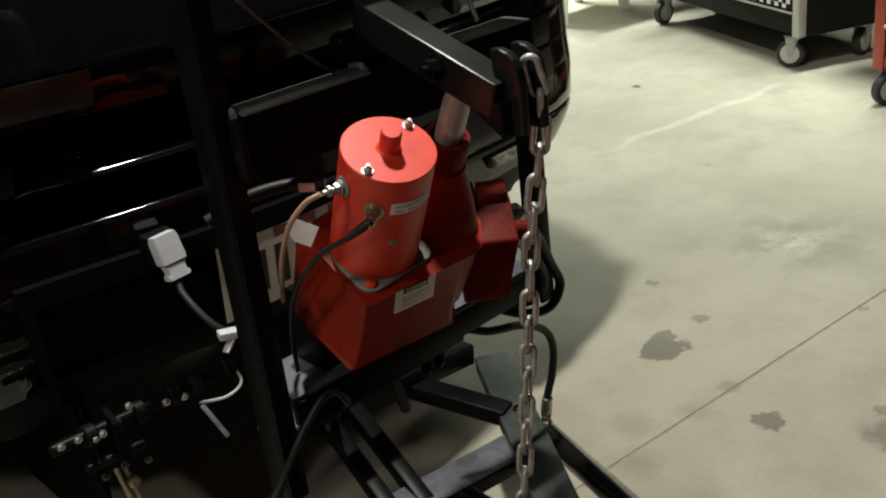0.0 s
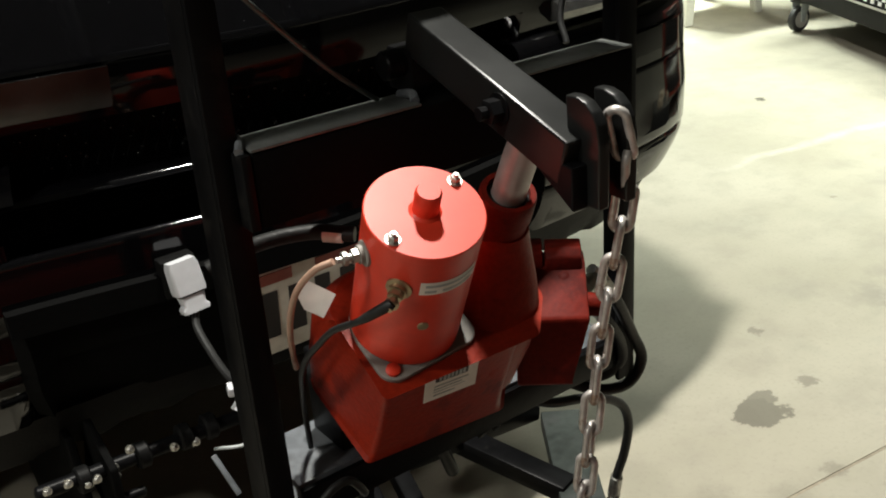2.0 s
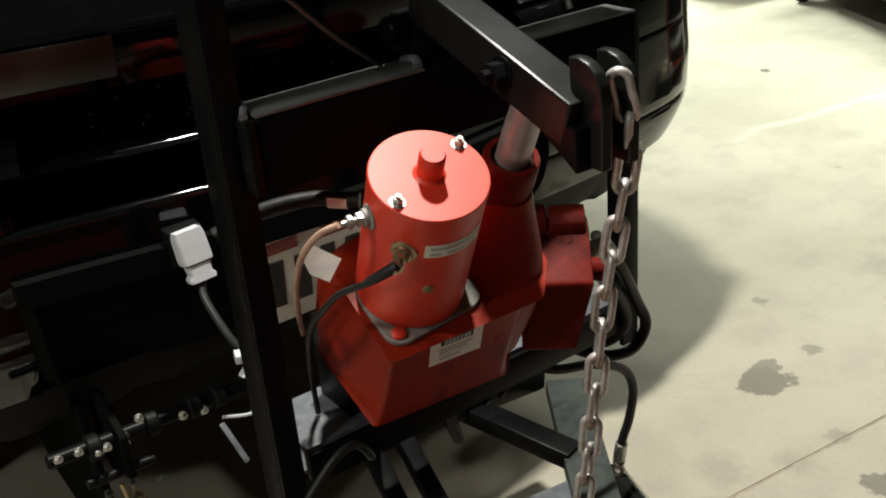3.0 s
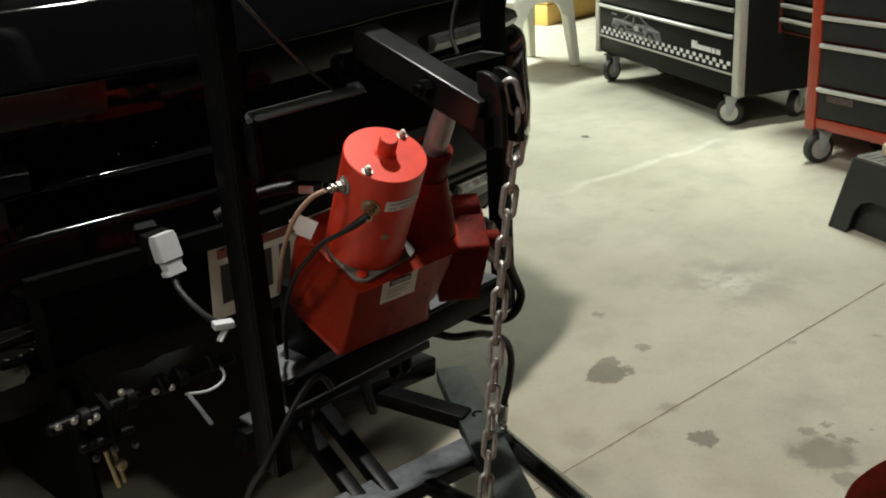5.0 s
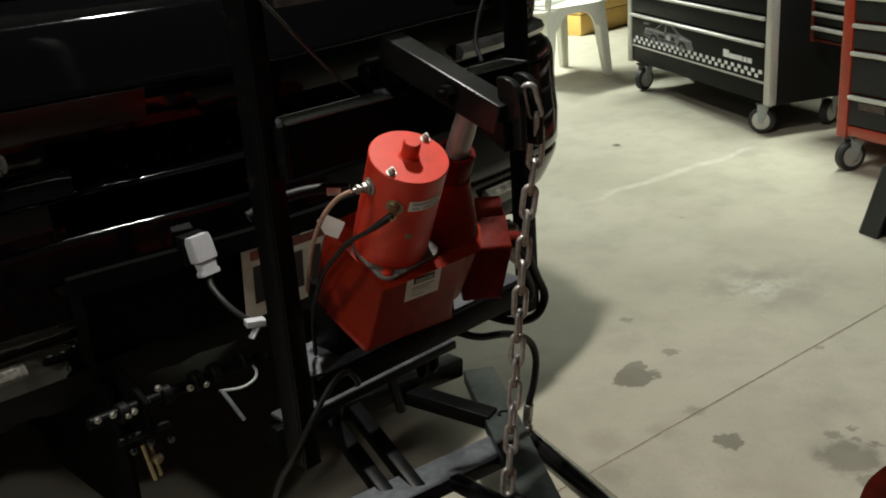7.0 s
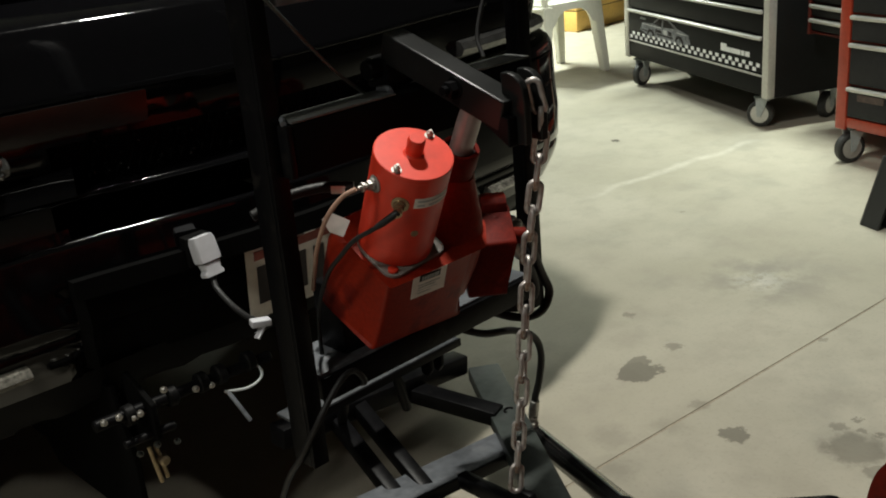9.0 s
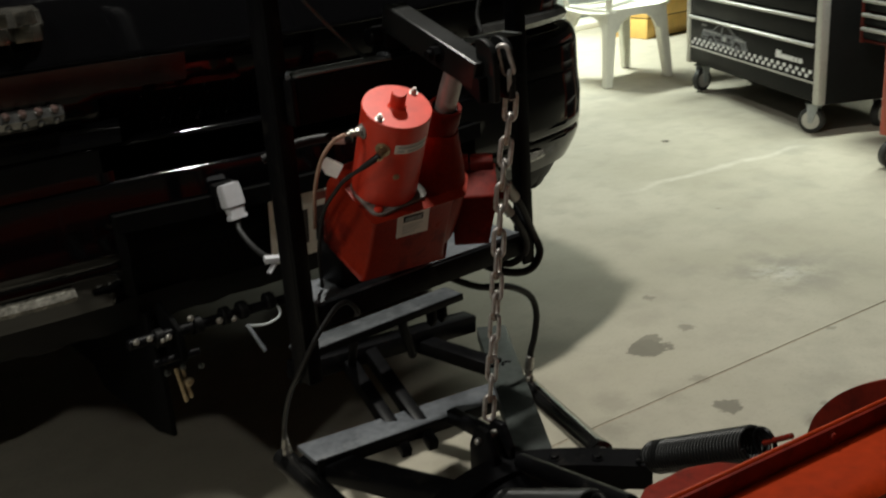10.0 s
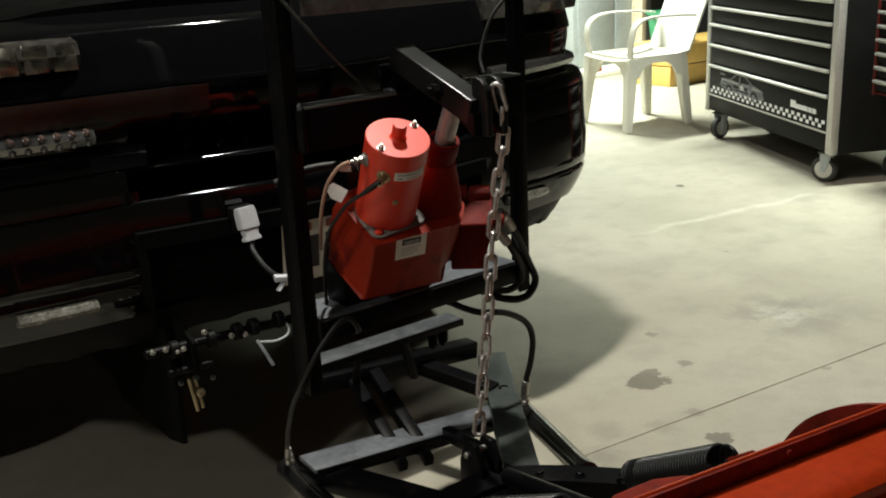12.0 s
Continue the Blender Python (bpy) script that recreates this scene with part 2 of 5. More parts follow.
    mark = math_node("MULTIPLY", span(off, 0.0, 0.040, 1, 0), span(sep.outputs["X"], 2.05, 2.45))
    mark = math_node("MULTIPLY", mark, span(sep.outputs["X"], 3.2, 3.35, 1, 0))
    mark = math_node("MULTIPLY", mark, span(edge.outputs["Fac"], 0.34, 0.62, 0.35, 1))
    col = blend(math_node("MULTIPLY", mark, 0.36), col, (0.78, 0.76, 0.68))
    l.new(col, b.inputs["Base Color"])
    l.new(span(mid.outputs["Fac"], 0.3, 0.7, 0.6, 0.7), b.inputs["Roughness"])
    b.inputs["Specular IOR Level"].default_value = 0.3
    bn = n.new("ShaderNodeBump")
    bn.inputs["Strength"].default_value, bn.inputs["Distance"].default_value = 0.15, 0.002
    l.new(fine.outputs["Fac"], bn.inputs["Height"])
    l.new(bn.outputs[0], b.inputs["Normal"])
    return m


# x, y, radius, softness, depth of each oil stain
STAINS = [
    (1.05, 0.325, 0.060, 0.005, 0.62), (1.10, 0.36, 0.035, 0.005, 0.55), (1.085, 0.305, 0.032, 0.006, 0.6), (0.925, -0.045, 0.034, 0.006, 0.6), (1.34, 0.57, 0.018, 0.006, 0.4),
    (1.24, 0.33, 0.020, 0.006, 0.42), (0.73, 0.19, 0.045, 0.03, 0.22), (1.03, -0.30, 0.07, 0.02, 0.5), (0.62, 0.09, 0.045, 0.03, 0.22),
    (1.10, -0.22, 0.02, 0.006, 0.4), (0.86, 0.10, 0.035, 0.03, 0.2), (1.0, 0.1, 0.018, 0.01, 0.3), (2.99, 1.815, 0.020, 0.004, 0.9),
    (0.5, -0.2, 0.035, 0.02, 0.3), (0.97, -0.38, 0.03, 0.01, 0.4), (1.153, -0.25, 0.010, 0.004, 0.5), (1.13, -0.32, 0.012, 0.004, 0.5), (1.202, -0.341, 0.009, 0.004, 0.5), (1.12, -0.28, 0.008, 0.004, 0.45),
    (1.52, 0.02, 0.008, 0.004, 0.35), (1.70, -0.15, 0.010, 0.005, 0.3), (2.25, 0.95, 0.007, 0.004, 0.35),
]
CONCRETE = floor_material()


# ---- building blocks ----
def finish(bm, name, mat, smooth=35):
    bmesh.ops.recalc_face_normals(bm, faces=bm.faces)
    me = bpy.data.meshes.new(name)
    bm.to_mesh(me)
    bm.free()
    me.materials.append(mat)
    me.shade_smooth()
    me.set_sharp_from_angle(angle=radians(smooth))
    return me


def thing(name, base, label, category, group="", kind="", turn=0.0):
    ob = new(name)
    ob.matrix_world = pose(*base, 0, 0, turn)
    return tagged(ob, label, category, group, kind)


def part(name, bm, mat, parent, label="", at=None, smooth=35):
    """One mesh under a thing or a part. Without at its geometry is in world places."""
    me = bm if isinstance(bm, bpy.types.Mesh) else finish(bm, name, mat, smooth)
    ob = new(name, me)
    ob.parent = parent
    if at is not None:
        ob.matrix_basis = at
    else:
        chain, m = parent, Matrix()
        while chain:
            m = chain.matrix_basis @ m if chain.parent is None else chain.matrix_parent_inverse @ chain.matrix_basis @ m
            chain = chain.parent
        ob.matrix_parent_inverse = m.inverted()
    if label:
        ob["label"] = label
    return ob


def solo(name, bm, mat, label, category, group="", kind="", smooth=35):
    ob = new(name, finish(bm, name, mat, smooth))
    return tagged(ob, label, category, group, kind)


def box(lo, hi, bevel=0.0, bm=None, m=None, seg=2):
    bm = bm or bmesh.new()
    vs = [bm.verts.new((x, y, z)) for x in (lo[0], hi[0]) for y in (lo[1], hi[1]) for z in (lo[2], hi[2])]
    fs = [bm.faces.new([vs[i] for i in f]) for f in ((0, 1, 3, 2), (4, 6, 7, 5), (0, 4, 5, 1), (2, 3, 7, 6), (0, 2, 6, 4), (1, 5, 7, 3))]
    if bevel:
        es = list({e for f in fs for e in f.edges})
        out = bmesh.ops.bevel(bm, geom=es, offset=bevel, segments=seg, affect="EDGES", profile=0.5)
        vs = list({v for f in out["faces"] for v in f.verts} | {v for v in vs if v.is_valid})
    if m:
        bmesh.ops.transform(bm, matrix=m, verts=vs)
    return bm


def ring_loft(rings, bm=None, caps=True, closed=False):
    """Joins rings of points, each a closed loop of the same count."""
    bm = bm or bmesh.new()
    rows = [[bm.verts.new(p) for p in r] for r in rings]
    k = len(rows[0])
    pairs = list(zip(rows, rows[1:])) + ([(rows[-1], rows[0])] if closed else [])
    for a, b in pairs:
        for i in range(k):
            bm.faces.new((a[i], a[(i + 1) % k], b[(i + 1) % k], b[i]))
    if caps and not closed:
        bm.faces.new(rows[0][::-1])
        bm.faces.new(rows[-1])
    return bm


def circle(c, u, v, r, seg=16):
    return [c + u * (r * math.cos(2 * math.pi * i / seg)) + v * (r * math.sin(2 * math.pi * i / seg)) for i in range(seg)]


def frame_of(d):
    d = d.normalized()
    u = d.cross(Vector((0, 0, 1)))
    u = u.normalized() if u.length > 1e-4 else Vector((1, 0, 0))
    return u, u.cross(d).normalized()


def turned(p, q, stations, seg=20, bm=None):
    """A body of revolution from p to q: stations of (distance along in metres, radius)."""
    p, q = Vector(p), Vector(q)
    d = (q - p).normalized()
    u, v = frame_of(d)
    return ring_loft([circle(p + d * s, u, v, max(r, 1e-5), seg) for s, r in stations], bm)


def rod(p, q, r, seg=14, bevel=0.0, bm=None):
    length = (Vector(q) - Vector(p)).length
    if bevel:
        return turned(p, q, [(0, r - bevel), (bevel, r), (length - bevel, r), (length, r - bevel)], seg, bm)
    return turned(p, q, [(0, r), (length, r)], seg, bm)


def smooth_path(points, steps=8):
    ps = [Vector(p) for p in points]
    ps = [ps[0] * 2 - ps[1]] + ps + [ps[-1] * 2 - ps[-2]]
    out = []
    for a, b, c, d in zip(ps, ps[1:], ps[2:], ps[3:]):
        for i in range(steps):
            t = i / steps
            out.append(0.5 * (2 * b + (c - a) * t + (2 * a - 5 * b + 4 * c - d) * t * t + (3 * b - a - 3 * c + d) * t ** 3))
    return out + [ps[-2]]


def tube(points, r, seg=10, steps=8, bm=None):
    ps = smooth_path(points, steps) if steps else [Vector(p) for p in points]
    rings, u = [], None
    for i, p in enumerate(ps):
        d = (ps[min(i + 1, len(ps) - 1)] - ps[max(i - 1, 0)]).normalized()
        if u is None:
            u = frame_of(d)[0]
        u = (u - d * u.dot(d)).normalized()
        rings.append(circle(p, u, d.cross(u), r, seg))
    return ring_loft(rings, bm)


def prism(outline, axis, a, b, bevel=0.0, bm=None):
    """An outline of 2D points drawn out along an axis from a to b. x: points are (y, z); y: (x, z); z: (x, y)."""
    def put(p, s):
        return {"x": (s, p[0], p[1]), "y": (p[0], s, p[1]), "z": (p[0], p[1], s)}[axis]
    bm = ring_loft([[Vector(put(p, s)) for p in outline] for s in (a, b)], bm)
    if bevel:
        bmesh.ops.bevel(bm, geom=list(bm.edges), offset=bevel, segments=2, affect="EDGES", profile=0.5)
    return bm


def hexbolt(p, d, r=0.008, h=0.006, shank=0.0):
    """A hexagon head with a washer, standing on p towards d."""
    p, d = Vector(p), Vector(d).normalized()
    bm = turned(p, p + d, [(0, r * 1.35), (0.0015, r * 1.35)], 16)
    turned(p + d * 0.0015, p + d, [(0, r), (h - 0.001, r), (h, r * 0.82)], 6, bm)
    if shank:
        turned(p + d * h, p + d, [(0, r * 0.55), (shank, r * 0.55)], 10, bm)
    return bm


def bar_between(p, q, width, height, bevel=0.003):
    """A rectangular bar whose centre line runs from p to q."""
    p, q = Vector(p), Vector(q)
    d = q - p
    u, v = frame_of(d)
    m = Matrix.Translation(p) @ Matrix((u, d.normalized(), v)).transposed().to_4x4()
    return box((-width / 2, 0, -height / 2), (width / 2, d.length, height / 2), bevel, None, m)


# ---- setting ----
def setting():
    floor = tagged(new("floor"), "beige sealed concrete floor with oil stains and a sawn joint", "floor", kind="structure")
    bm = box((-7.0, -6.0, -0.3), (9.0, 9.0, -0.0018))
    part("joint_bed", bm, JOINT, floor)

    def joint(x):
        return 0.19 - 0.105 * x
    for name, y0, y1 in (("slab", joint, lambda x: 9.0), ("slab", lambda x: -6.0, joint)):
        bm = bmesh.new()
        g = 0.004
        lo = [(-7.0, y0(-7.0)), (9.0, y0(9.0))]
        hi = [(9.0, y1(9.0)), (-7.0, y1(-7.0))]
        if y0 is joint:
            lo = [(x, y + g) for x, y in lo]
        else:
            hi = [(x, y - g) for x, y in hi]
        prism(lo + hi, "z", -0.006, 0.0, 0.0, bm)
        part(name, bm, CONCRETE, floor)
    for name, lo, hi in (("wall_north", (-7.2, 9.0, 0), (9.2, 9.2, 3.2)), ("wall_south", (-7.2, -6.2, 0), (9.2, -6.0, 3.2)),
                         ("wall_west", (-7.2, -6.0, 0), (-7.0, 9.0, 3.2)), ("wall_east", (9.0, -6.0, 0), (9.2, 9.0, 3.2))):
        solo(name, box(lo, hi), WALLMAT, "plain painted garage wall", "wall", kind="structure")
    solo("ceiling", box((-7.2, -6.2, 3.2), (9.2, 9.2, 3.4)), CEILMAT, "plain painted garage ceiling", "ceiling", kind="structure")


setting()


# ---- truck ----
CX = 0.018  # the truck's and the plow frame's middle


def shell_row(z, front, half, depth, seg=56, power=4.0, pull=None):
    """One level of the nose, from the left rear corner round the front to the right rear corner."""
    row = []
    for i in range(seg + 1):
        a = math.pi * (i / seg - 0.5)
        s, c = math.sin(a), math.cos(a)
        x = half * math.copysign(abs(s) ** (2 / power), s)
        y = front + depth * (1 - abs(c) ** (2 / power))
        if pull:
            y += pull(x, z)
        row.append(Vector((CX + x, y, z)))
    return row


def sheet(rows, thick=0.012):
    bm = bmesh.new()
    vs = [[bm.verts.new(p) for p in r] for r in rows]
    for a, b in zip(vs, vs[1:]):
        for i in range(len(a) - 1):
            bm.faces.new((a[i], a[i + 1], b[i + 1], b[i]))
    bmesh.ops.recalc_face_normals(bm, faces=bm.faces)
    bmesh.ops.solidify(bm, geom=list(bm.faces), thickness=thick)
    return bm


def window(u, half, soft):
    return 1 / (1 + math.exp((abs(u) - half) / soft))


def sill_pull(u, z):
    """The middle of the bumper: undercut below its lip, stepped back above it to the grille sill."""
    above = 1 if z >= 0.848 else 0
    under = 1 if z < 0.7715 else 0
    groove = math.exp(-((z - 0.690) / 0.006) ** 2) * 0.006
    return window(u, 0.432, 0.006) * (0.008 * above + 0.05 * under) + groove


# the nose's pieces are drawn about the plow frame, then enlarged a little and set back on the truck
NOSE = Matrix.Translation((0.0392, 0.0552, -0.0469)) @ Matrix.Scale(1.035, 4)
TX = 0.058  # the truck's own middle


def nosed(bm):
    bmesh.ops.transform(bm, matrix=NOSE, verts=bm.verts)
    return bm


def bowed(bm):
    """Set on the truck and bowed forward towards the middle."""
    for v in nosed(bm).verts:
        u = min(1.0, abs(v.co.x - TX) / 0.52)
        v.co.y -= 0.056 * (1 - u * u) ** 2
    return bm


def wheel(truck, x, y, side):
    r = 0.39
    tyre = turned((x - 0.13 * side, y, r), (x + 0.13 * side, y, r),
                  [(0, 0.22), (0.0, 0.31), (0.03, 0.375), (0.06, r), (0.2, r), (0.23, 0.375), (0.26, 0.31), (0.26, 0.22)], 40)
    w = part("wheel", tyre, RUBBER, truck)
    part("rim", turned((x, y, r), (x + 0.12 * side, y, r), [(0, 0.22), (0.06, 0.215), (0.08, 0.12), (0.11, 0.08), (0.115, 0.01)], 28), STEEL, w)


def lamp_unit(truck, name, x0, x1, z0, z1, y_in, y_out, lens, ridges, label):
    """A lamp let into the nose: a lens that follows the corner, with ribs."""
    bm = bmesh.new()
    n = 14
    rings = []
    for i in range(n + 1):
        t = i / n
        x, y = x0 + (x1 - x0) * t, y_in + (y_out - y_in) * t ** 2.2
        rings.append([Vector((x, y - 0.012, z0 + 0.01)), Vector((x, y - 0.02, (z0 + z1) / 2)), Vector((x, y - 0.012, z1 - 0.01)),
                      Vector((x, y + 0.03, z1)), Vector((x, y + 0.03, z0))])
    lamp = part(name, nosed(ring_loft(rings, bm)), lens, truck, label)
    for i in range(ridges):
        t = (i + 0.5) / ridges
        x, y = x0 + (x1 - x0) * t, y_in + (y_out - y_in) * t ** 2.2
        for f in (0.30, 0.72):
            z = z0 + (z1 - z0) * f
            part("lens_ridge", nosed(turned((x, y - 0.021, z), (x, y, z), [(0, 0.002), (0.003, 0.006), (0.015, 0.008)], 8)), BULB if f > 0.5 else lens, lamp)
    return lamp


def truck():
    t = thing("pickup_truck", (TX, 1.4, 0), "glossy black pickup truck parked with a plow mount on its nose", "truck")
    zs = [0.60, 0.605, 0.62, 0.645, 0.665, 0.68, 0.69, 0.70, 0.72, 0.745, 0.771, 0.772, 0.786, 0.80, 0.825, 0.835, 0.840, 0.8421, 0.8440, 0.8455, 0.8466, 0.8474, 0.8479, 0.848, 0.87, 0.89, 0.902, 0.910, 0.914, 0.917, 0.919]
    rows = []
    for z in zs:
        low = max(0.0, (0.68 - z) / 0.08)
        front = (0.3655 + 0.30 * (0.70 - z) if z < 0.70 else 0.3655 + 0.045 * (z - 0.70)) + 0.006 * low ** 2
        lift = min(1.0, max(0.0, (z - 0.840) / 0.008))
        front += 0.008 * (1 - math.sqrt(1 - lift * lift)) if z < 0.848 else 0.0
        front += 0.009 * max(0.0, (z - 0.9095) / 0.0095) ** 2
        half = 0.974 + 0.006 * math.exp(-((z - 0.77) / 0.04) ** 2) - 0.035 * low ** 1.6
        rows.append(shell_row(z, front, half, 0.682 - front, 160, 4.0, sill_pull))
    rows.append(shell_row(0.9205, 0.50, 0.97, 0.182, 160, 4.0))
    split = zs.index(0.786)
    lip, sill = zs.index(0.848), zs.index(0.910)
    part("bumper", bowed(sheet(rows[split:lip + 1], 0.02)), CARPAINT, t, smooth=50)
    middle = [k for k, p in enumerate(rows[lip]) if abs(p.x - CX) < 0.462]
    stretches = (range(0, middle[0] + 1), middle, range(middle[-1], len(rows[lip])))
    for n, ks in enumerate(stretches):
        if n != 1:
            part("bumper_end", bowed(sheet([[r[k] for k in ks] for r in rows[lip:sill + 1]], 0.02)), CARPAINT, t, smooth=50)
        bm = bowed(sheet([[r[k] for k in ks] for r in rows[:split + 1]], 0.02))
        part("valance", bm, MATT if n == 1 else CARPAINT, t, "matt black recess round the number plate" if n == 1 else "", smooth=50)
    # the air slot between lip and sill opens onto a dark panel
    part("slot_panel", bowed(box((CX - 0.46, 0.55, 0.80), (CX + 0.46, 0.56, 0.915), 0.002)), MATT, t, "dark panel behind the air slot")
    part("grille_sill", bowed(sheet(rows[sill:], 0.02)), CARPAINT, t, smooth=50)
    pad = [shell_row(z, f, h, 0.682 - f, 160) for z, f, h in ((0.918, 0.374, 0.972), (0.935, 0.377, 0.968), (0.950, 0.384, 0.960), (0.958, 0.396, 0.948), (0.960, 0.42, 0.93))]
    for side in (-1, 1):
        bm = sheet([[p for p, q in zip(r, pad[0]) if (q.x - CX) * side > 0.405] for r in pad], 0.006)
        part("bumper_pad", bowed(bm), CARPAINT, t, smooth=50)
    dam = []
    for z, h in ((0.602, 0.950), (0.575, 0.932), (0.55, 0.916), (0.53, 0.900)):
        dam.append(shell_row(z, 0.332 + 0.30 * (0.845 - z), h, 0.36, 120, 4.0, (lambda x, zz: 0.012 * (1 if math.sin(x * 55) > 0 else 0)) if z < 0.54 else None))
    part("air_dam", nosed(sheet(dam, 0.015)), PLASTIC, t, "matt black lower air dam")
    # nose above the bumper
    body = []
    for z, f, h in ((0.90, 0.425, 0.91), (0.930, 0.410, 0.92), (0.958, 0.400, 0.925), (0.985, 0.394, 0.93), (0.9975, 0.392, 0.935), (1.0, 0.392, 0.935), (1.04, 0.387, 0.94), (1.066, 0.390, 0.945), (1.069, 0.386, 0.947), (1.076, 0.387, 0.948), (1.079, 0.3885, 0.948),
                    (1.14, 0.410, 0.945), (1.176, 0.428, 0.945), (1.182, 0.432, 0.945), (1.188, 0.445, 0.94), (1.192, 0.48, 0.92), (1.215, 0.58, 0.90)):
        body.append(shell_row(z, f, h, 0.42, 160, 4.5, (lambda u, zz: 0.10 * window(u, 0.405, 0.005)) if z < 0.999 else None))
    part("front_shell", bowed(sheet(body, 0.02)), CARPAINT, t, smooth=50)
    bm = bmesh.new()
    n = 24
    rings = []
    for i in range(n + 1):
        x = CX - 0.405 + 0.81 * i / n
        rings.append([Vector((x, 0.478, 0.906)), Vector((x, 0.462, 0.999)), Vector((x, 0.470, 1.002)), Vector((x, 0.490, 0.906))])
    grille = part("grille", bowed(ring_loft(rings, bm)), PLASTIC, t, "dark grille opening with a wire mesh")
    wires, beads = bmesh.new(), bmesh.new()
    rng = random.Random(8)
    for i in range(42):
        x = CX - 0.40 + 0.0192 * i
        for lean in (-0.030, 0.030):
            bar = [Vector((x + lean * (k / 4 - 0.5), 0.472 - 0.016 * k / 4 - (0.002 if lean > 0 else 0.0), 0.909 + 0.086 * k / 4)) for k in range(5)]
            tube(bar, 0.0013, 5, 1, wires)
            # beads strewn along the wires, added so that each catches a glint
            for k in range(5):
                if rng.random() < 0.5:
                    bmesh.ops.create_icosphere(beads, subdivisions=1, radius=rng.uniform(0.0015, 0.0036), matrix=Matrix.Translation(bar[k] - Vector((rng.uniform(-0.004, 0.004), 0.002, rng.uniform(-0.01, 0.01)))))
    tagged(part("grille_mesh", bowed(wires), PLASTIC, grille), kind="stuff")
    tagged(part("glint_beads", bowed(beads), GLOSSBLACK, grille, "glossy black beads added for glints on the mesh", smooth=80), "glossy black beads added for glints on the mesh", kind="stuff")
    # half-round trim under the bonnet edge
    rows = []
    ends = shell_row(1.014, 0.39, 0.94, 0.42, 160, 4.5)
    for k in range(9):
        z = 1.014 + 0.052 * k / 8
        row = shell_row(z, 0.3930 - 0.18 * (z - 1.01), 0.94, 0.42, 160, 4.5)
        rows.append([p - Vector((0, 0.004 + 0.001 * math.sin(math.pi * k / 8), 0)) for p, q in zip(row, ends) if -0.80 < q.x - CX < -0.255])
    part("nose_trim", bowed(sheet(rows, 0.004)), TRIM, t, "dark polished trim strip", smooth=50)
    # bonnet, wings, cab and bed
    rows = []
    for y, z, h in ((0.56, 1.222, 0.90), (0.66, 1.238, 0.91), (0.9, 1.265, 0.93), (1.3, 1.29, 0.94), (1.62, 1.305, 0.94)):
        rows.append([Vector((CX + h * s, y, z - 0.07 * abs(s) ** 4 + (0.012 if abs(s) < 0.6 else 0) * (1 - abs(s)))) for s in [i / 16 - 1 for i in range(33)]])
    part("bonnet", bowed(sheet(rows, 0.02)), CARPAINT, t, smooth=50)
    for side in (-1, 1):
        pts = [(0.67, 0.56), (0.67, 1.15), (1.0, 1.19), (1.75, 1.24), (1.75, 0.45)]
        pts += [(1.29 + 0.44 * math.cos(math.radians(a)), 0.42 + 0.44 * math.sin(math.radians(a))) for a in range(10, 171, 16)]
        x = CX + 0.945 * side
        part("wing", nosed(prism(pts, "x", x - 0.02, x + 0.02, 0.006)), CARPAINT, t)
        # unseen box added to keep lamplight from slipping in behind the bumper
        part("arch_light_block", box((min(TX + 0.50 * side, TX + 0.90 * side), 0.80, 0.52), (max(TX + 0.50 * side, TX + 0.90 * side), 0.92, 0.98), 0.02), PLASTIC, t)
        wheel(t, TX + 0.82 * side, 1.39, side)
        wheel(t, TX + 0.82 * side, 4.85, side)
        lamp = lamp_unit(t, "headlamp", CX + 0.50 * side, CX + 0.88 * side, 1.112, 1.178, 0.412, 0.48, HEADLENS, 0, "clear headlamp with faceted chrome reflector")
        if side < 0:
            rng = random.Random(11)
            for k in range(7):
                x0 = CX - 0.505 - 0.053 * k
                for z0, z1 in ((1.119, 1.146), (1.148, 1.171)):
                    y = 0.398 + 0.068 * ((k + 0.5) / 7) ** 2.2
                    m = Matrix.Translation((x0 - 0.026, y - 0.013, (z0 + z1) / 2)) @ Matrix.Rotation(rng.uniform(-0.5, 0.5), 4, "Z") @ Matrix.Rotation(rng.uniform(-0.6, 0.3), 4, "X")
                    part("reflector_facet", nosed(box((-0.022, -0.001, (z0 - z1) / 2), (0.022, 0.001, (z1 - z0) / 2), 0.0006, None, m)), FACET, lamp)
        lamp_unit(t, "turn_lamp", CX + 0.50 * side, CX + 0.86 * side, 0.965, 1.012, 0.392, 0.47, LAMPLENS, 13 if side < 0 else 0, "clear ribbed turn lamp")
        lamp_unit(t, "fog_lamp", CX + 0.545 * side, CX + 0.695 * side, 0.634, 0.674, 0.382, 0.40, FOGLENS, 0, "clear oblong fog lamp in the bumper")
    cab = [(1.73, 0.55), (1.73, 1.30), (2.25, 1.87), (3.55, 1.90), (3.72, 1.32), (5.85, 1.30), (5.85, 0.62), (1.87, 0.5)]
    part("cab_and_bed", prism(cab, "x", TX - 0.96, TX + 0.96, 0.03), CARPAINT, t)
    part("windscreen", bar_between((TX, 1.775, 1.36), (TX, 2.21, 1.83), 1.6, 0.03), LAMPLENS, t, "sloping glass windscreen")
    part("chassis", box((TX - 0.45, 0.80, 0.40), (TX + 0.45, 5.7, 0.56), 0.02), PLASTIC, t)
    # number plate with unreadable bars
    lean = Matrix.Translation((-0.097, 0.385, 0.731)) @ Matrix.Rotation(radians(6), 4, "X")

    def plated(lo, hi, bevel=0.0):
        return box(lo, hi, bevel, None, lean)
    plate = part("number_plate", plated((0, 0, -0.152), (0.305, 0.003, 0), 0.001), PLATE, t, "white number plate with dark characters")
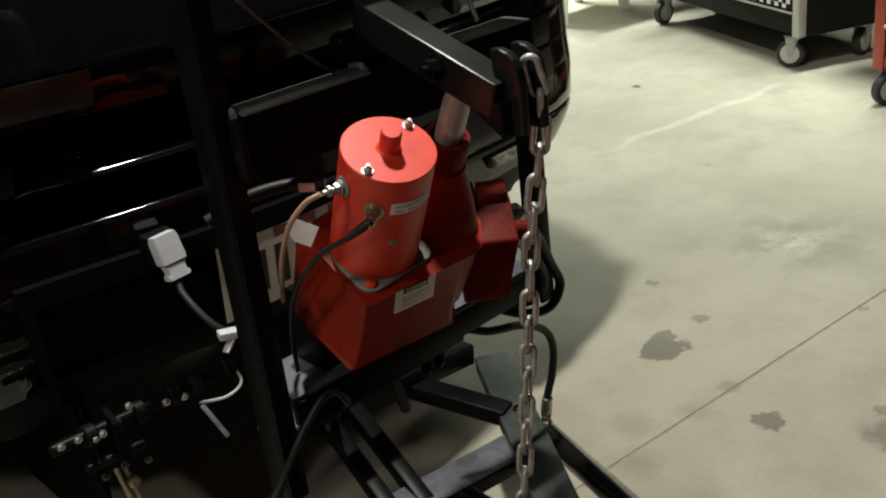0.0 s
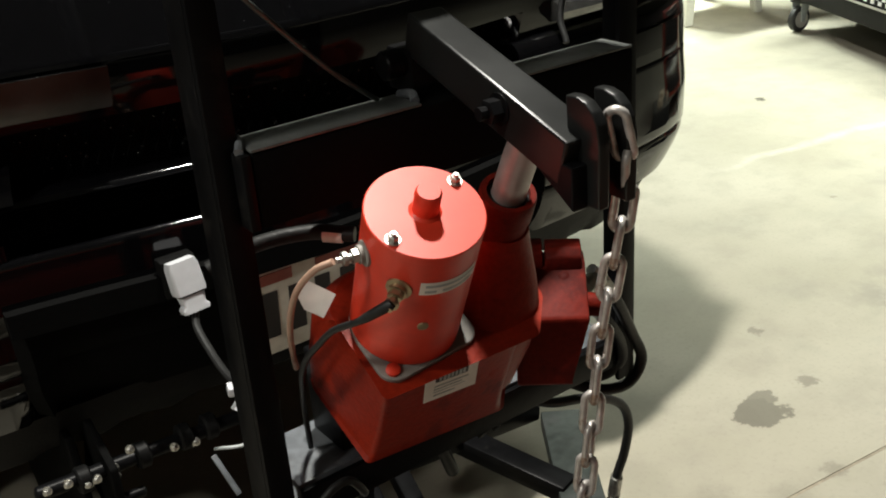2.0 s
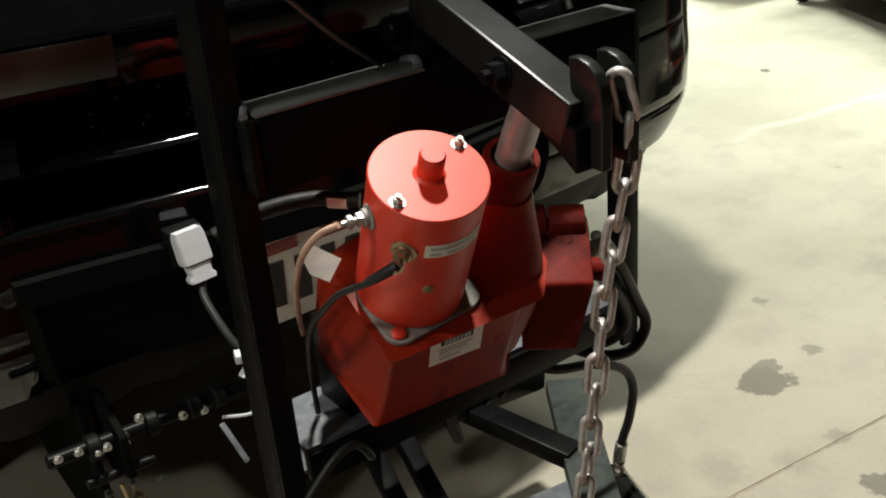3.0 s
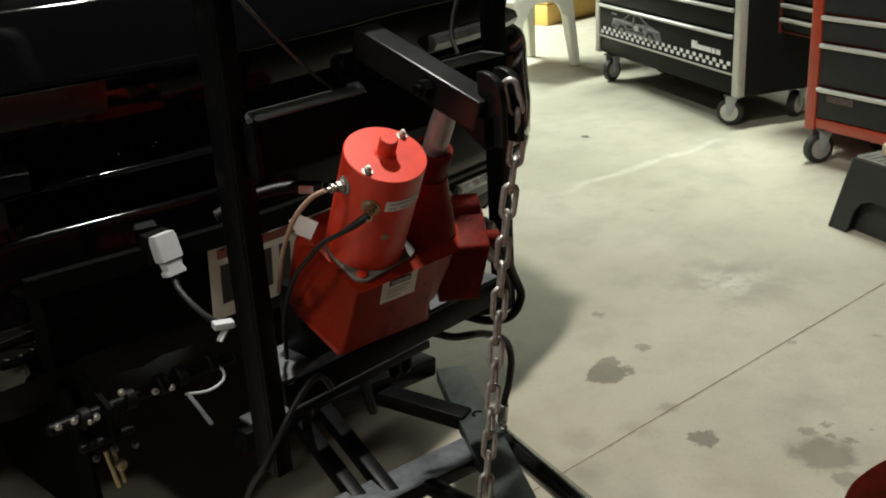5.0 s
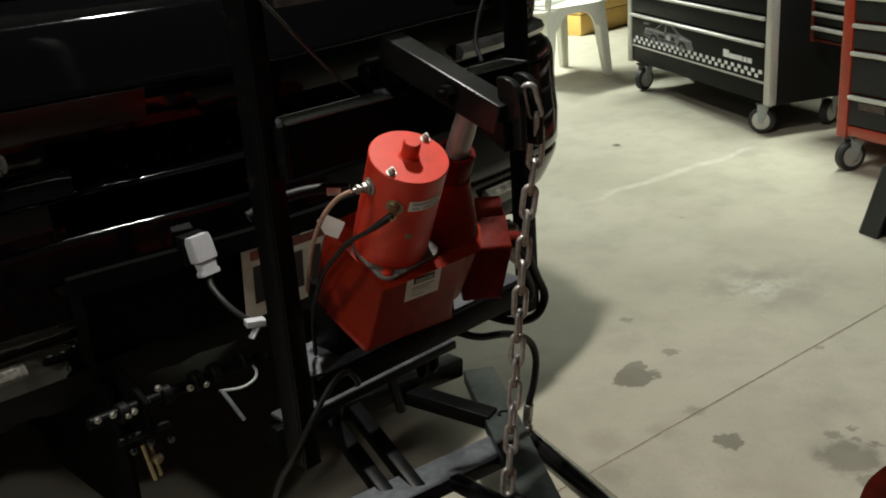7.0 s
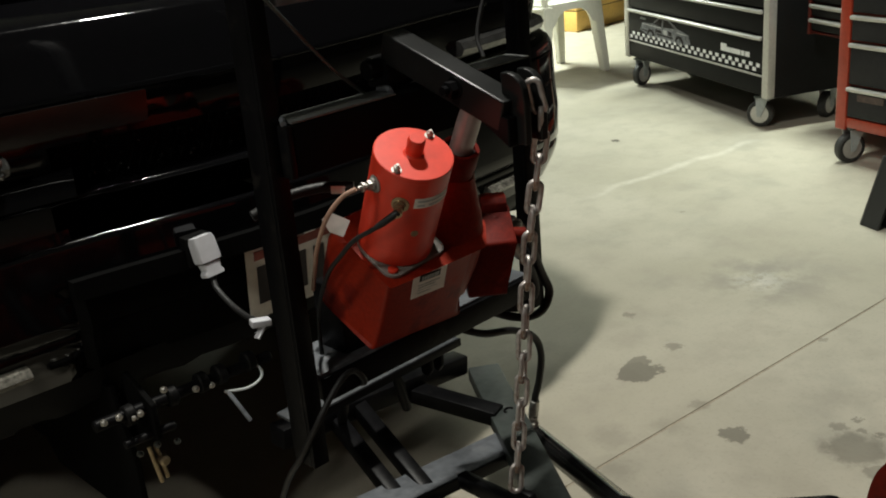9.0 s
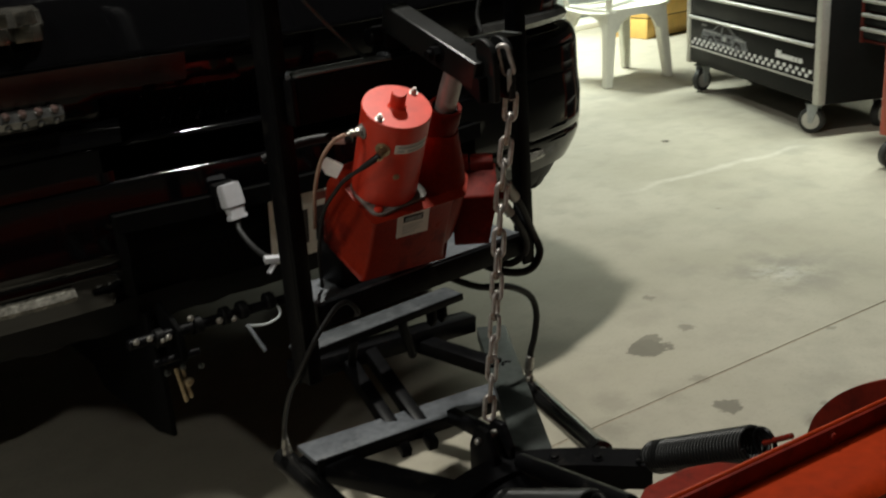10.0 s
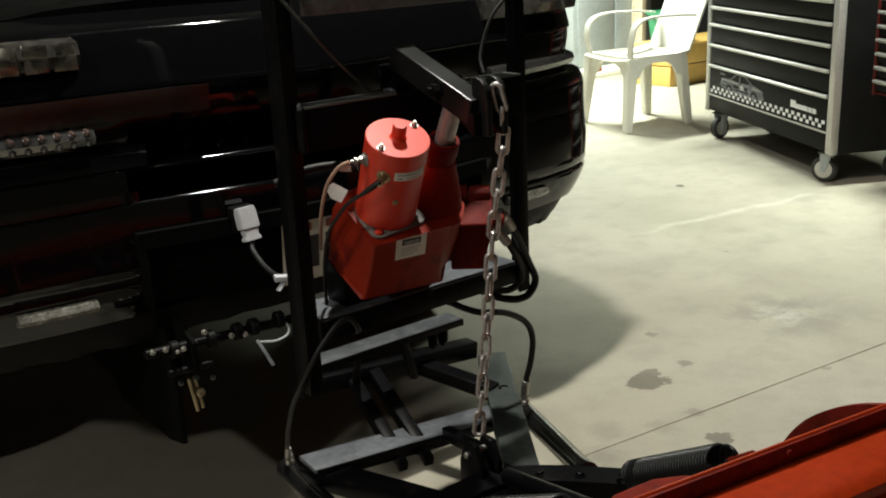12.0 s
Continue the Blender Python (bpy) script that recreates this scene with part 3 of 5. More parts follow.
    for i in range(6):
        x = 0.022 + i * 0.045
        part("plate_bar", plated((x, -0.0016, -0.122), (x + 0.026, -0.0004, -0.044)), INK, plate)
    for x0, x1 in ((0.018, 0.075), (0.115, 0.205), (0.235, 0.285)):
        part("plate_bar", plated((x0, -0.0016, -0.030), (x1, -0.0004, -0.012)), INKRED, plate)
    part("plate_bracket", plated((0.02, 0.0035, -0.140), (0.285, 0.032, -0.012), 0.004), PLASTIC, t)
    return t


truck()


# ---- plow frame on the truck ----
def headgear():
    g = thing("plow_headgear", (CX, 0.1, 0.0), "black steel upright frame that carries the plow hydraulics", "plow frame")
    for side, xo, xi, foot in ((-1, -0.271, -0.2415, 0.50), (1, CX + 0.276, CX + 0.246, 0.575)):
        up = part("upright", box((min(xo, xi), 0.0, foot), (max(xo, xi), 0.008, 1.62), 0.002), BLACK, g)
        part("flange", box((min(xo, xo - 0.008 * side), 0.008, foot), (max(xo, xo - 0.008 * side), 0.052, 1.62), 0.002), BLACK, up)
    part("crossbar", box((-0.2410, -0.024, 0.972), (CX + 0.2455, 0.034, 1.0495), 0.005), MATT, g)
    part("crossbar_end", box((-0.2525, -0.024, 0.972), (-0.2412, -0.0005, 1.0495), 0.003), BLACK, g)
    part("weld_bead", tube([(-0.250, -0.016, 1.0515), (-0.243, -0.004, 1.0545), (-0.238, 0.010, 1.0555), (-0.236, 0.024, 1.054)], 0.0045, 8), MIDGREY, g)
    part("weld_bead", tube([(-0.046, -0.012, 1.053), (-0.040, 0.002, 1.057), (-0.044, 0.020, 1.054)], 0.005, 8), MIDGREY, g)
    part("lamp_bar", box((CX - 0.236, 0.006, 1.205), (CX + 0.236, 0.05, 1.262), 0.004), MIDGREY, g, "grey upper bar for the plow lamps")
    # the shelf's lit top is put into a paler grey, its front into black
    part("pump_shelf", prism([(0.012, 0.60), (0.012, 0.645), (0.115, 0.645), (0.115, 0.637), (0.02, 0.637), (0.02, 0.60)], "x", -0.2300, CX + 0.2455, 0.0015), MIDGREY, g, "grey shelf of angle iron, paler for its lit top")
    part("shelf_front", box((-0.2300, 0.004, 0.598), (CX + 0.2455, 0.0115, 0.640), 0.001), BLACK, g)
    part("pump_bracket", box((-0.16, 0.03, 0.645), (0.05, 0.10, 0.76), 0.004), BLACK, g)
    part("cross_member", box((-0.158, 0.2105, 0.4490), (CX + 0.245, 0.268, 0.4560), 0.002), CROSSGREY, g, "grey top of the lower cross angle, darkened for its shade")
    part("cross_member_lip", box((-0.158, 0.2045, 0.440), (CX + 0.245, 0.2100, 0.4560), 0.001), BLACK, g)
    # thin caps: the light that the bar's top catches, put into a paler grey
    part("crossbar_top", box((-0.2405, -0.0225, 1.0498), (-0.045, 0.0285, 1.0528), 0.001), LITBAR, g, "grey top of the crossbar, paler for the light on it")
    part("crossbar_top", box((0.065, -0.0225, 1.0498), (CX + 0.244, 0.0285, 1.0528), 0.001), LITBAR, g)
    part("rear_cross_tube", bar_between((-0.10, 0.375, 0.336), (0.42, 0.375, 0.284), 0.05, 0.046, 0.006), BLACK, g)
    part("peg", rod((0.105, 0.238, 0.447), (0.165, 0.282, 0.312), 0.011, 12, 0.002), BLACK, g)
    part("drop_bar", bar_between((-0.004, 0.252, 0.448), (0.030, 0.330, 0.325), 0.018, 0.012, 0.002), BLACK, g)
    for x in (0.195, 0.225):
        part("hook_plate", prism([(0.224, 0.447), (0.224, 0.405), (0.236, 0.388), (0.252, 0.392), (0.262, 0.447)], "x", x - 0.005, x + 0.005, 0.002), BLACK, g)
    # lift arm, swung a little to one side
    arm = Matrix.Translation((-0.013, 0.006, 0.0)) @ Matrix.Rotation(radians(-3.6), 4, "Z")
    a = arm @ Matrix.Translation((0, 0, 1.140)) @ Matrix.Rotation(radians(17.2), 4, "X")
    la = part("lift_arm", box((-0.021, -0.264, -0.046), (0.021, 0.0, 0.0), 0.003, None, a), ARMBLACK, g, "black square tube lift arm", smooth=20)
    part("arm_pivot", rod(arm @ Vector((-0.045, 0.02, 1.085)), arm @ Vector((0.045, 0.02, 1.085)), 0.016, 16, 0.002), BLACK, la)
    part("arm_clevis", box((-0.035, 0.005, 1.0535), (0.008, 0.052, 1.10), 0.003), BLACK, la)
    # the two hook plates at the tip, upright with rounded heads
    for x in (0.002, 0.034):
        head = [(-0.234, 1.000), (-0.230, 1.097), (-0.244, 1.098), (-0.256, 1.095), (-0.266, 1.088), (-0.272, 1.077), (-0.275, 1.060), (-0.274, 1.000)]
        bm = prism(head, "x", x - 0.006, x + 0.006, 0.002)
        bmesh.ops.transform(bm, matrix=arm, verts=bm.verts)
        part("chain_hook", bm, ARMBLACK, la, smooth=20)
    bm = prism([(-0.258, 0.998), (-0.258, 1.04), (-0.17, 1.05)], "x", -0.0205, 0.0205, 0.002)
    bmesh.ops.transform(bm, matrix=arm, verts=bm.verts)
    part("arm_gusset", bm, BLACK, la, smooth=20)
    part("hook_pin", rod(arm @ Vector((0.0, -0.256, 1.060)), arm @ Vector((0.036, -0.256, 1.060)), 0.006, 12), BLACK, la)
    p = a @ Vector((-0.021, -0.168, -0.020))
    part("arm_bolt", hexbolt(p, arm.to_3x3() @ Vector((-1, 0, 0)), 0.012, 0.014, 0.010), BLACK, la)
    # mounting pins on the truck side
    part("mount_plate", prism([(0.37, 0.45), (0.37, 0.52), (0.46, 0.56), (0.52, 0.45), (0.46, 0.41)], "x", -0.345, -0.333, 0.003), MATT, g)
    # assumed plate, added to black out the floor seen under the truck
    part("dark_side_plate", prism([(0.42, 0.40), (0.42, 0.27), (0.50, 0.25), (0.80, 0.25), (0.84, 0.30), (1.12, 0.30), (1.14, 0.52), (0.46, 0.54)], "x", -0.374, -0.362, 0.003), MATT, g, "matt black plate added under the truck to darken the floor behind")
    part("mount_pin", rod((-0.44, 0.40, 0.512), (-0.07, 0.40, 0.497), 0.011, 14, 0.003), BLACK, g)
    for x in (-0.385, -0.30, -0.235, -0.195, -0.13):
        part("pin_collar", turned((x, 0.40, 0.506), (x + 0.02, 0.40, 0.506), [(0, 0.017), (0.003, 0.02), (0.017, 0.02), (0.02, 0.017)], 14), PLASTIC, g)
    part("pin_handle", tube([(-0.19, 0.385, 0.475), (-0.15, 0.37, 0.470), (-0.118, 0.37, 0.476), (-0.108, 0.38, 0.49), (-0.118, 0.395, 0.512)], 0.0028, 8), GREYMETAL, g, "bent grey pin handle")
    part("pin_tag", bar_between((-0.210, 0.335, 0.500), (-0.197, 0.295, 0.448), 0.009, 0.003, 0.001), MIDGREY, g, "grey flat strap")
    for x, y, z in ((-0.425, 0.39, 0.518), (-0.397, 0.39, 0.516), (-0.372, 0.385, 0.506), (-0.360, 0.385, 0.508), (-0.334, 0.385, 0.514), (-0.334, 0.385, 0.500),
                    (-0.373, 0.390, 0.430), (-0.308, 0.385, 0.532), (-0.246, 0.385, 0.506), (-0.299, 0.390, 0.420), (-0.338, 0.390, 0.432), (-0.214, 0.385, 0.500)):
        part("mount_bolt", hexbolt((x, y, z), (-0.6, -0.8, 0.1), 0.005, 0.006, 0.004), STEEL if z > 0.495 else DARKSTEEL, g)
    part("mount_pin", rod((-0.40, 0.385, 0.462), (-0.30, 0.385, 0.457), 0.008, 12, 0.002), BLACK, g)
    for x, y, z0, z1 in ((-0.352, 0.398, 0.432, 0.350), (-0.338, 0.402, 0.428, 0.352)):
        part("lock_pin", rod((x, y, z0), (x + 0.012, y, z1), 0.0042, 10, 0.001), BRASS, g)
    part("lock_pin_knob", turned((-0.334, 0.378, 0.398), (-0.334, 0.41, 0.398), [(0, 0.006), (0.003, 0.010), (0.014, 0.010), (0.018, 0.006)], 14), BRASS, g)
    return g


headgear()


# ---- hydraulic pump ----
TILT = Matrix.Translation((-0.131, -0.0895, 0.867)) @ Matrix.Rotation(radians(-5.8), 4, "Y") @ Matrix.Rotation(radians(27.3), 4, "X")


def tilted(bm):
    bmesh.ops.transform(bm, matrix=TILT, verts=bm.verts)
    return bm


def rounded_rect(x0, x1, y0, y1, r, z, seg=4):
    pts = []
    for cx, cy, a0 in ((x1 - r, y1 - r, 0), (x0 + r, y1 - r, 90), (x0 + r, y0 + r, 180), (x1 - r, y0 + r, 270)):
        for i in range(seg + 1):
            a = radians(a0 + 90 * i / seg)
            pts.append(Vector((cx + r * math.cos(a), cy + r * math.sin(a), z)))
    return pts


def on_motor(a, z, r=0.0555):
    return Vector((r * math.cos(radians(a)), r * math.sin(radians(a)), z))


def pump():
    p = thing("hydraulic_pump", (-0.05, 0.06, 0.645), "red electric hydraulic plow pump leaning on its frame", "hydraulic pump")
    part("motor", tilted(turned((0, 0, 0), (0, 0, 1), [(-0.0105, 0.0545), (-0.009, 0.0558), (0.146, 0.0558), (0.1465, 0.0562), (0.1535, 0.0562), (0.1547, 0.0552)], 64)), RED, p, "round red motor can")
    part("motor_cap", tilted(turned((0, 0, 0.154), (0, 0, 1), [(0, 0.0165), (0.003, 0.0125), (0.024, 0.0125), (0.027, 0.0105)], 20)), RED, p)
    for x, y in ((0.046, 0.016), (-0.045, -0.013)):
        bm = turned((x, y, 0.154), (x, y, 1), [(0, 0.0075), (0.0015, 0.0075)], 14)
        turned((x, y, 0.1555), (x, y, 1), [(0, 0.0052), (0.005, 0.0052), (0.006, 0.004)], 6, bm)
        turned((x, y, 0.1615), (x, y, 1), [(0, 0.0028), (0.003, 0.0024)], 8, bm)
        part("motor_bolt", tilted(bm), STEEL, p)
    plate = [(p.x, p.y) for p in rounded_rect(-0.0585, 0.0575, -0.0570, 0.0575, 0.019, 0, 6) if p.y < 0]
    plate += [(0.0562 * math.cos(radians(a)), 0.0562 * math.sin(radians(a))) for a in range(6, 180, 12)]
    plate.sort(key=lambda q: math.atan2(q[1], q[0]))
    part("gasket", tilted(ring_loft([[Vector((x * k, y * k, z)) for x, y in plate] for z, k in ((-0.0165, 1.0), (-0.0120, 1.0), (-0.0112, 0.985))])), GASKET, p, "grey gasket plate")
    part("gasket_bolt", tilted(turned((-0.0455, -0.0440, -0.0112), (-0.0455, -0.0440, 1), [(0, 0.0075), (0.003, 0.0075), (0.0045, 0.005)], 14)), RED, p)
    # outline of the body at full width: sloping front, cut corner beside the ram, rounded back
    body = [(-0.0560, -0.0525), (0.099, -0.0735), (0.138, -0.034), (0.148, 0.066), (0.120, 0.084), (-0.030, 0.096), (-0.0700, 0.072)]

    def body_ring(z, grow, lean=0.0, back=0.0):
        cx, cy = 0.045, 0.010
        out = []
        for x, y in body:
            gx = x + math.copysign(grow, x - cx)
            gy = y + math.copysign(grow, y - cy)
            if y > 0:
                gx, gy = gx + (back if x < cx else 0), gy - back
            out.append((gx, gy + (lean if y < 0 else 0), z - 0.10 * (x + 0.056) * (1 if z < -0.1 else 0)))
        ring = []
        k = len(out)
        for i in range(k):
            a, b, c = Vector(out[i - 1]), Vector(out[i]), Vector(out[(i + 1) % k])
            r = min(0.007 if b.y < 0 else 0.022, (a - b).length * 0.4, (c - b).length * 0.4)
            p, q = b + (a - b).normalized() * r, b + (c - b).normalized() * r
            for f in (0, 0.25, 0.5, 0.75, 1):
                ring.append((1 - f) ** 2 * p + 2 * f * (1 - f) * b + f * f * q)
        return ring
    rings = [body_ring(-0.1635, -0.012, 0.010, 0.016), body_ring(-0.160, -0.007, 0.006, 0.012), body_ring(-0.150, -0.003, 0.003, 0.006), body_ring(-0.105, 0.0),
             body_ring(-0.040, 0.0), body_ring(-0.028, -0.002, 0, 0.006), body_ring(-0.021, -0.006, 0, 0.014), body_ring(-0.0172, -0.013, 0, 0.026)]
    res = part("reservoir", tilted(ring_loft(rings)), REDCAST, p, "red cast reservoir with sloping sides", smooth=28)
    # sticker on the front face
    def on_front(x, out=0.0):
        return -0.0603 - 0.1358 * x - out

    def front_patch(quad, out, thick):
        bm = bmesh.new()
        bm.faces.new([bm.verts.new((x, on_front(x, out), z)) for x, z in quad])
        bmesh.ops.recalc_face_normals(bm, faces=bm.faces)
        bmesh.ops.solidify(bm, geom=list(bm.faces), thickness=thick)
        return tilted(bm)

    def slanted(x, z):
        """Sticker coordinates, from its upper corner, onto the leaning face."""
        return -0.0140 + x - 0.09 * z, -0.0275 - 0.045 * x + z
    corners = [slanted(0, 0), slanted(0.063, 0), slanted(0.063, -0.055), slanted(0, -0.055)]
    sticker = part("sticker", front_patch(corners, 0.0006, 0.0006), PAPER, res, "pale sticker with a dark bordered emblem")

    def front_bar(name, x0, x1, z0, z1, out, mat):
        part(name, front_patch([slanted(x0, z1), slanted(x1, z1), slanted(x1, z0), slanted(x0, z0)], out, 0.0005), mat, sticker)
    front_bar("emblem", 0.012, 0.051, -0.021, -0.006, 0.0013, INK)
    front_bar("emblem", 0.0140, 0.0490, -0.0192, -0.0078, 0.0019, CARTGREY)
    for i in range(7):
        front_bar("emblem_bar", 0.0155 + i * 0.0047, 0.0187 + i * 0.0047, -0.0178, -0.0092, 0.0025, GREYMETAL)
    for i, w in enumerate((0.041, 0.034, 0.038, 0.026)):
        front_bar("print_bar", 0.011, 0.011 + w, -0.0292 - i * 0.006, -0.0276 - i * 0.006, 0.0013, GREYMETAL)
    # band label round the motor
    lb = bmesh.new()
    rows = [[lb.verts.new(on_motor(a, z, 0.0564)) for a in range(-126, -56, 7)] for z in (0.104, 0.1215)]
    for i in range(len(rows[0]) - 1):
        lb.faces.new((rows[0][i], rows[0][i + 1], rows[1][i + 1], rows[1][i]))
    label = part("motor_label", tilted(lb), PAPER, p, "narrow white warning label")
    for z, a0, a1 in ((0.1145, -121, -66), (0.107, -121, -110), (0.107, -104, -70)):
        lb = bmesh.new()
        rows = [[lb.verts.new(on_motor(a, zz, 0.0568)) for a in np.linspace(a0, a1, 9)] for zz in (z, z + 0.0035)]
        for i in range(8):
            lb.faces.new((rows[0][i], rows[0][i + 1], rows[1][i + 1], rows[1][i]))
        part("print_bar", tilted(lb), GREYMETAL, label)
    part("motor_screw", tilted(turned(on_motor(-116, 0.056), on_motor(-116, 0.056, 0.09), [(0, 0.0055), (0.0015, 0.0055), (0.002, 0.003)], 12)), BRASS, p)
    for a, z in ((-145, 0.1075), (168.5, 0.117)):
        q, far = on_motor(a, z, 0.054), on_motor(a, z, 0.12)
        term = part("terminal", tilted(turned(q, far, [(0, 0.0125), (0.003, 0.0125), (0.004, 0.009), (0.008, 0.009)], 18)), BRASS if a < 0 else GASKET, p)
        bm = turned(on_motor(a, z, 0.062), far, [(0, 0.0072), (0.006, 0.0072)], 6)
        turned(on_motor(a, z, 0.068), far, [(0, 0.0035), (0.004, 0.0035), (0.005, 0.0068), (0.009, 0.0068), (0.0095, 0.003), (0.015, 0.003)], 10, bm)
        part("terminal_nut", tilted(bm), BRASS if a < 0 else STEEL, term)
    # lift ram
    part("ram_cylinder", tilted(turned((0.121, 0.012, -0.06), (0.121, 0.012, 1), [(0, 0.037), (0.05, 0.034), (0.062, 0.0285), (0.130, 0.0275), (0.134, 0.0295), (0.161, 0.0295), (0.164, 0.028), (0.164, 0.0225), (0.156, 0.0215)], 40)), REDSHADE, p, "red lift ram cylinder")
    part("ram_seal", tilted(turned((0.121, 0.012, 0.092), (0.121, 0.012, 1), [(0, 0.0222), (0.007, 0.0222), (0.008, 0.019)], 24)), RUBBER, p)
    part("ram_rod", tilted(turned((0.121, 0.012, 0.085), (0.127, 0.012, 0.203), [(0, 0.0178), (0.06, 0.0178), (0.09, 0.0165), (0.118, 0.016)], 24)), ROD, p, "dull grey ram rod")
    rings = []
    for z, x0, x1, y0, y1, r in ((-0.155, 0.040, 0.135, -0.064, 0.070, 0.034), (-0.140, 0.040, 0.142, -0.0690, 0.075, 0.034), (-0.080, 0.048, 0.1470, -0.0715, 0.075, 0.034), (-0.034, 0.052, 0.1490, -0.0705, 0.072, 0.036), (-0.012, 0.058, 0.151, -0.0620, 0.066, 0.038),
                                 (0.006, 0.070, 0.153, -0.050, 0.060, 0.038), (0.024, 0.084, 0.153, -0.036, 0.052, 0.034), (0.044, 0.092, 0.1510, -0.024, 0.044, 0.029), (0.058, 0.096, 0.149, -0.018, 0.042, 0.026)):
        rings.append(rounded_rect(x0, x1, y0, y1, r, z, 5))
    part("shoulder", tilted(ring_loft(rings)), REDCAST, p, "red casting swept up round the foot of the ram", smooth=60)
    # valve block, turned on its foot beside the ram
    turn = Matrix.Translation((0.052, -0.110, 0.797)) @ Matrix.Rotation(radians(-40), 4, "Z")

    def valved(bm):
        bmesh.ops.transform(bm, matrix=turn, verts=bm.verts)
        return bm
    v = prism([(0.006, -0.097), (0.0, -0.091), (0.0, -0.003), (0.003, 0.0015), (0.078, 0.034), (0.110, 0.034), (0.110, -0.097)], "x", -0.046, 0.038, 0.003)
    for w in v.verts:
        if w.co.z < -0.05:
            w.co.x = min(w.co.x, 0.038 - 0.020)
            w.co.y += 0.012
    valve = part("valve_block", valved(v), REDSHADE, p, "red cast valve block with a sloping top")
    part("valve_lug", valved(prism([(0.070, 0.026), (0.074, 0.046), (0.082, 0.054), (0.106, 0.054), (0.106, 0.026)], "x", -0.038, -0.011, 0.0025)), REDSHADE, valve)
    part("valve_lug", valved(prism([(0.066, 0.024), (0.069, 0.044), (0.080, 0.052), (0.106, 0.052), (0.106, 0.024)], "x", -0.0085, 0.034, 0.0025)), REDSHADE, valve)
    part("valve_rib", valved(prism([(-0.006, -0.016), (-0.006, 0.004), (0.050, 0.030), (0.060, 0.030), (0.060, -0.016)], "x", -0.050, -0.026, 0.004)), REDSHADE, valve)
    part("valve_plug", valved(turned((0.012, 0.060, 0.0242), (0.012, -0.34, 0.926), [(0, 0.0065), (0.002, 0.0065), (0.003, 0.0045)], 14)), REDSHADE, valve)
    part("valve_port", valved(rod((0.028, 0.048, -0.006), (0.060, 0.050, -0.010), 0.014, 14, 0.003)), REDSHADE, valve)
    part("valve_port", valved(rod((0.026, 0.098, -0.028), (0.057, 0.162, -0.032), 0.013, 14, 0.003)), STEEL, valve)
    part("valve_port", valved(rod((0.014, 0.098, -0.056), (0.043, 0.164, -0.062), 0.012, 14, 0.003)), STEEL, valve)
    return p


pump()


# ---- chain ----
def link_mesh():
    half, r, w = 0.0165, 0.0086, 0.0042
    ps = []
    for i in range(9):
        a = math.pi * i / 8
        ps.append((r * math.cos(a), 0, half + r * math.sin(a)))
    for i in range(9):
        a = math.pi + math.pi * i / 8
        ps.append((r * math.cos(a), 0, -half + r * math.sin(a)))
    rings = []
    for i, q in enumerate(ps):
        p = Vector(q)
        c = Vector((0, 0, half if i < 9 else -half))
        out = (p - c).normalized()
        rings.append(circle(p, out, Vector((0, 1, 0)), w, 8))
    return finish(ring_loft(rings, closed=True), "link", CHAINMAT, 60)


CHAIN_LINE = [(-0.003, -0.262, 1.062), (0.006, -0.262, 1.03), (0.014, -0.247, 0.97), (0.010, -0.222, 0.83), (0.000, -0.203, 0.62), (-0.015, -0.182, 0.385)]


def lift_chain():
    c = thing("lift_chain", (-0.025, -0.2, 0.36), "grey steel lift chain hanging from the arm hook", "chain")
    me = link_mesh()
    path = smooth_path(CHAIN_LINE, 60)
    pitch, run, k = 0.0405, 0.0, 0
    rng = random.Random(4)
    nxt = 0.0
    for a, b in zip(path, path[1:]):
        run += (b - a).length
        if run >= nxt:
            d = (b - a).normalized()
            up = -d
            side = Vector((0.62, -0.78, 0)) if k % 2 == 0 else Vector((0.78, 0.62, 0))
            side = Matrix.Rotation(radians(rng.uniform(-14, 14) + 12 * math.sin(k * 0.4)), 3, "Z") @ side
            side = (side - up * side.dot(up)).normalized()
            m = Matrix((side, up.cross(side), up)).transposed().to_4x4()
            part("link", me, None, c, at=Matrix.Translation(Vector(a) - Vector((-0.025, -0.2, 0.36))) @ m)
            nxt += pitch
            k += 1
    return c


lift_chain()


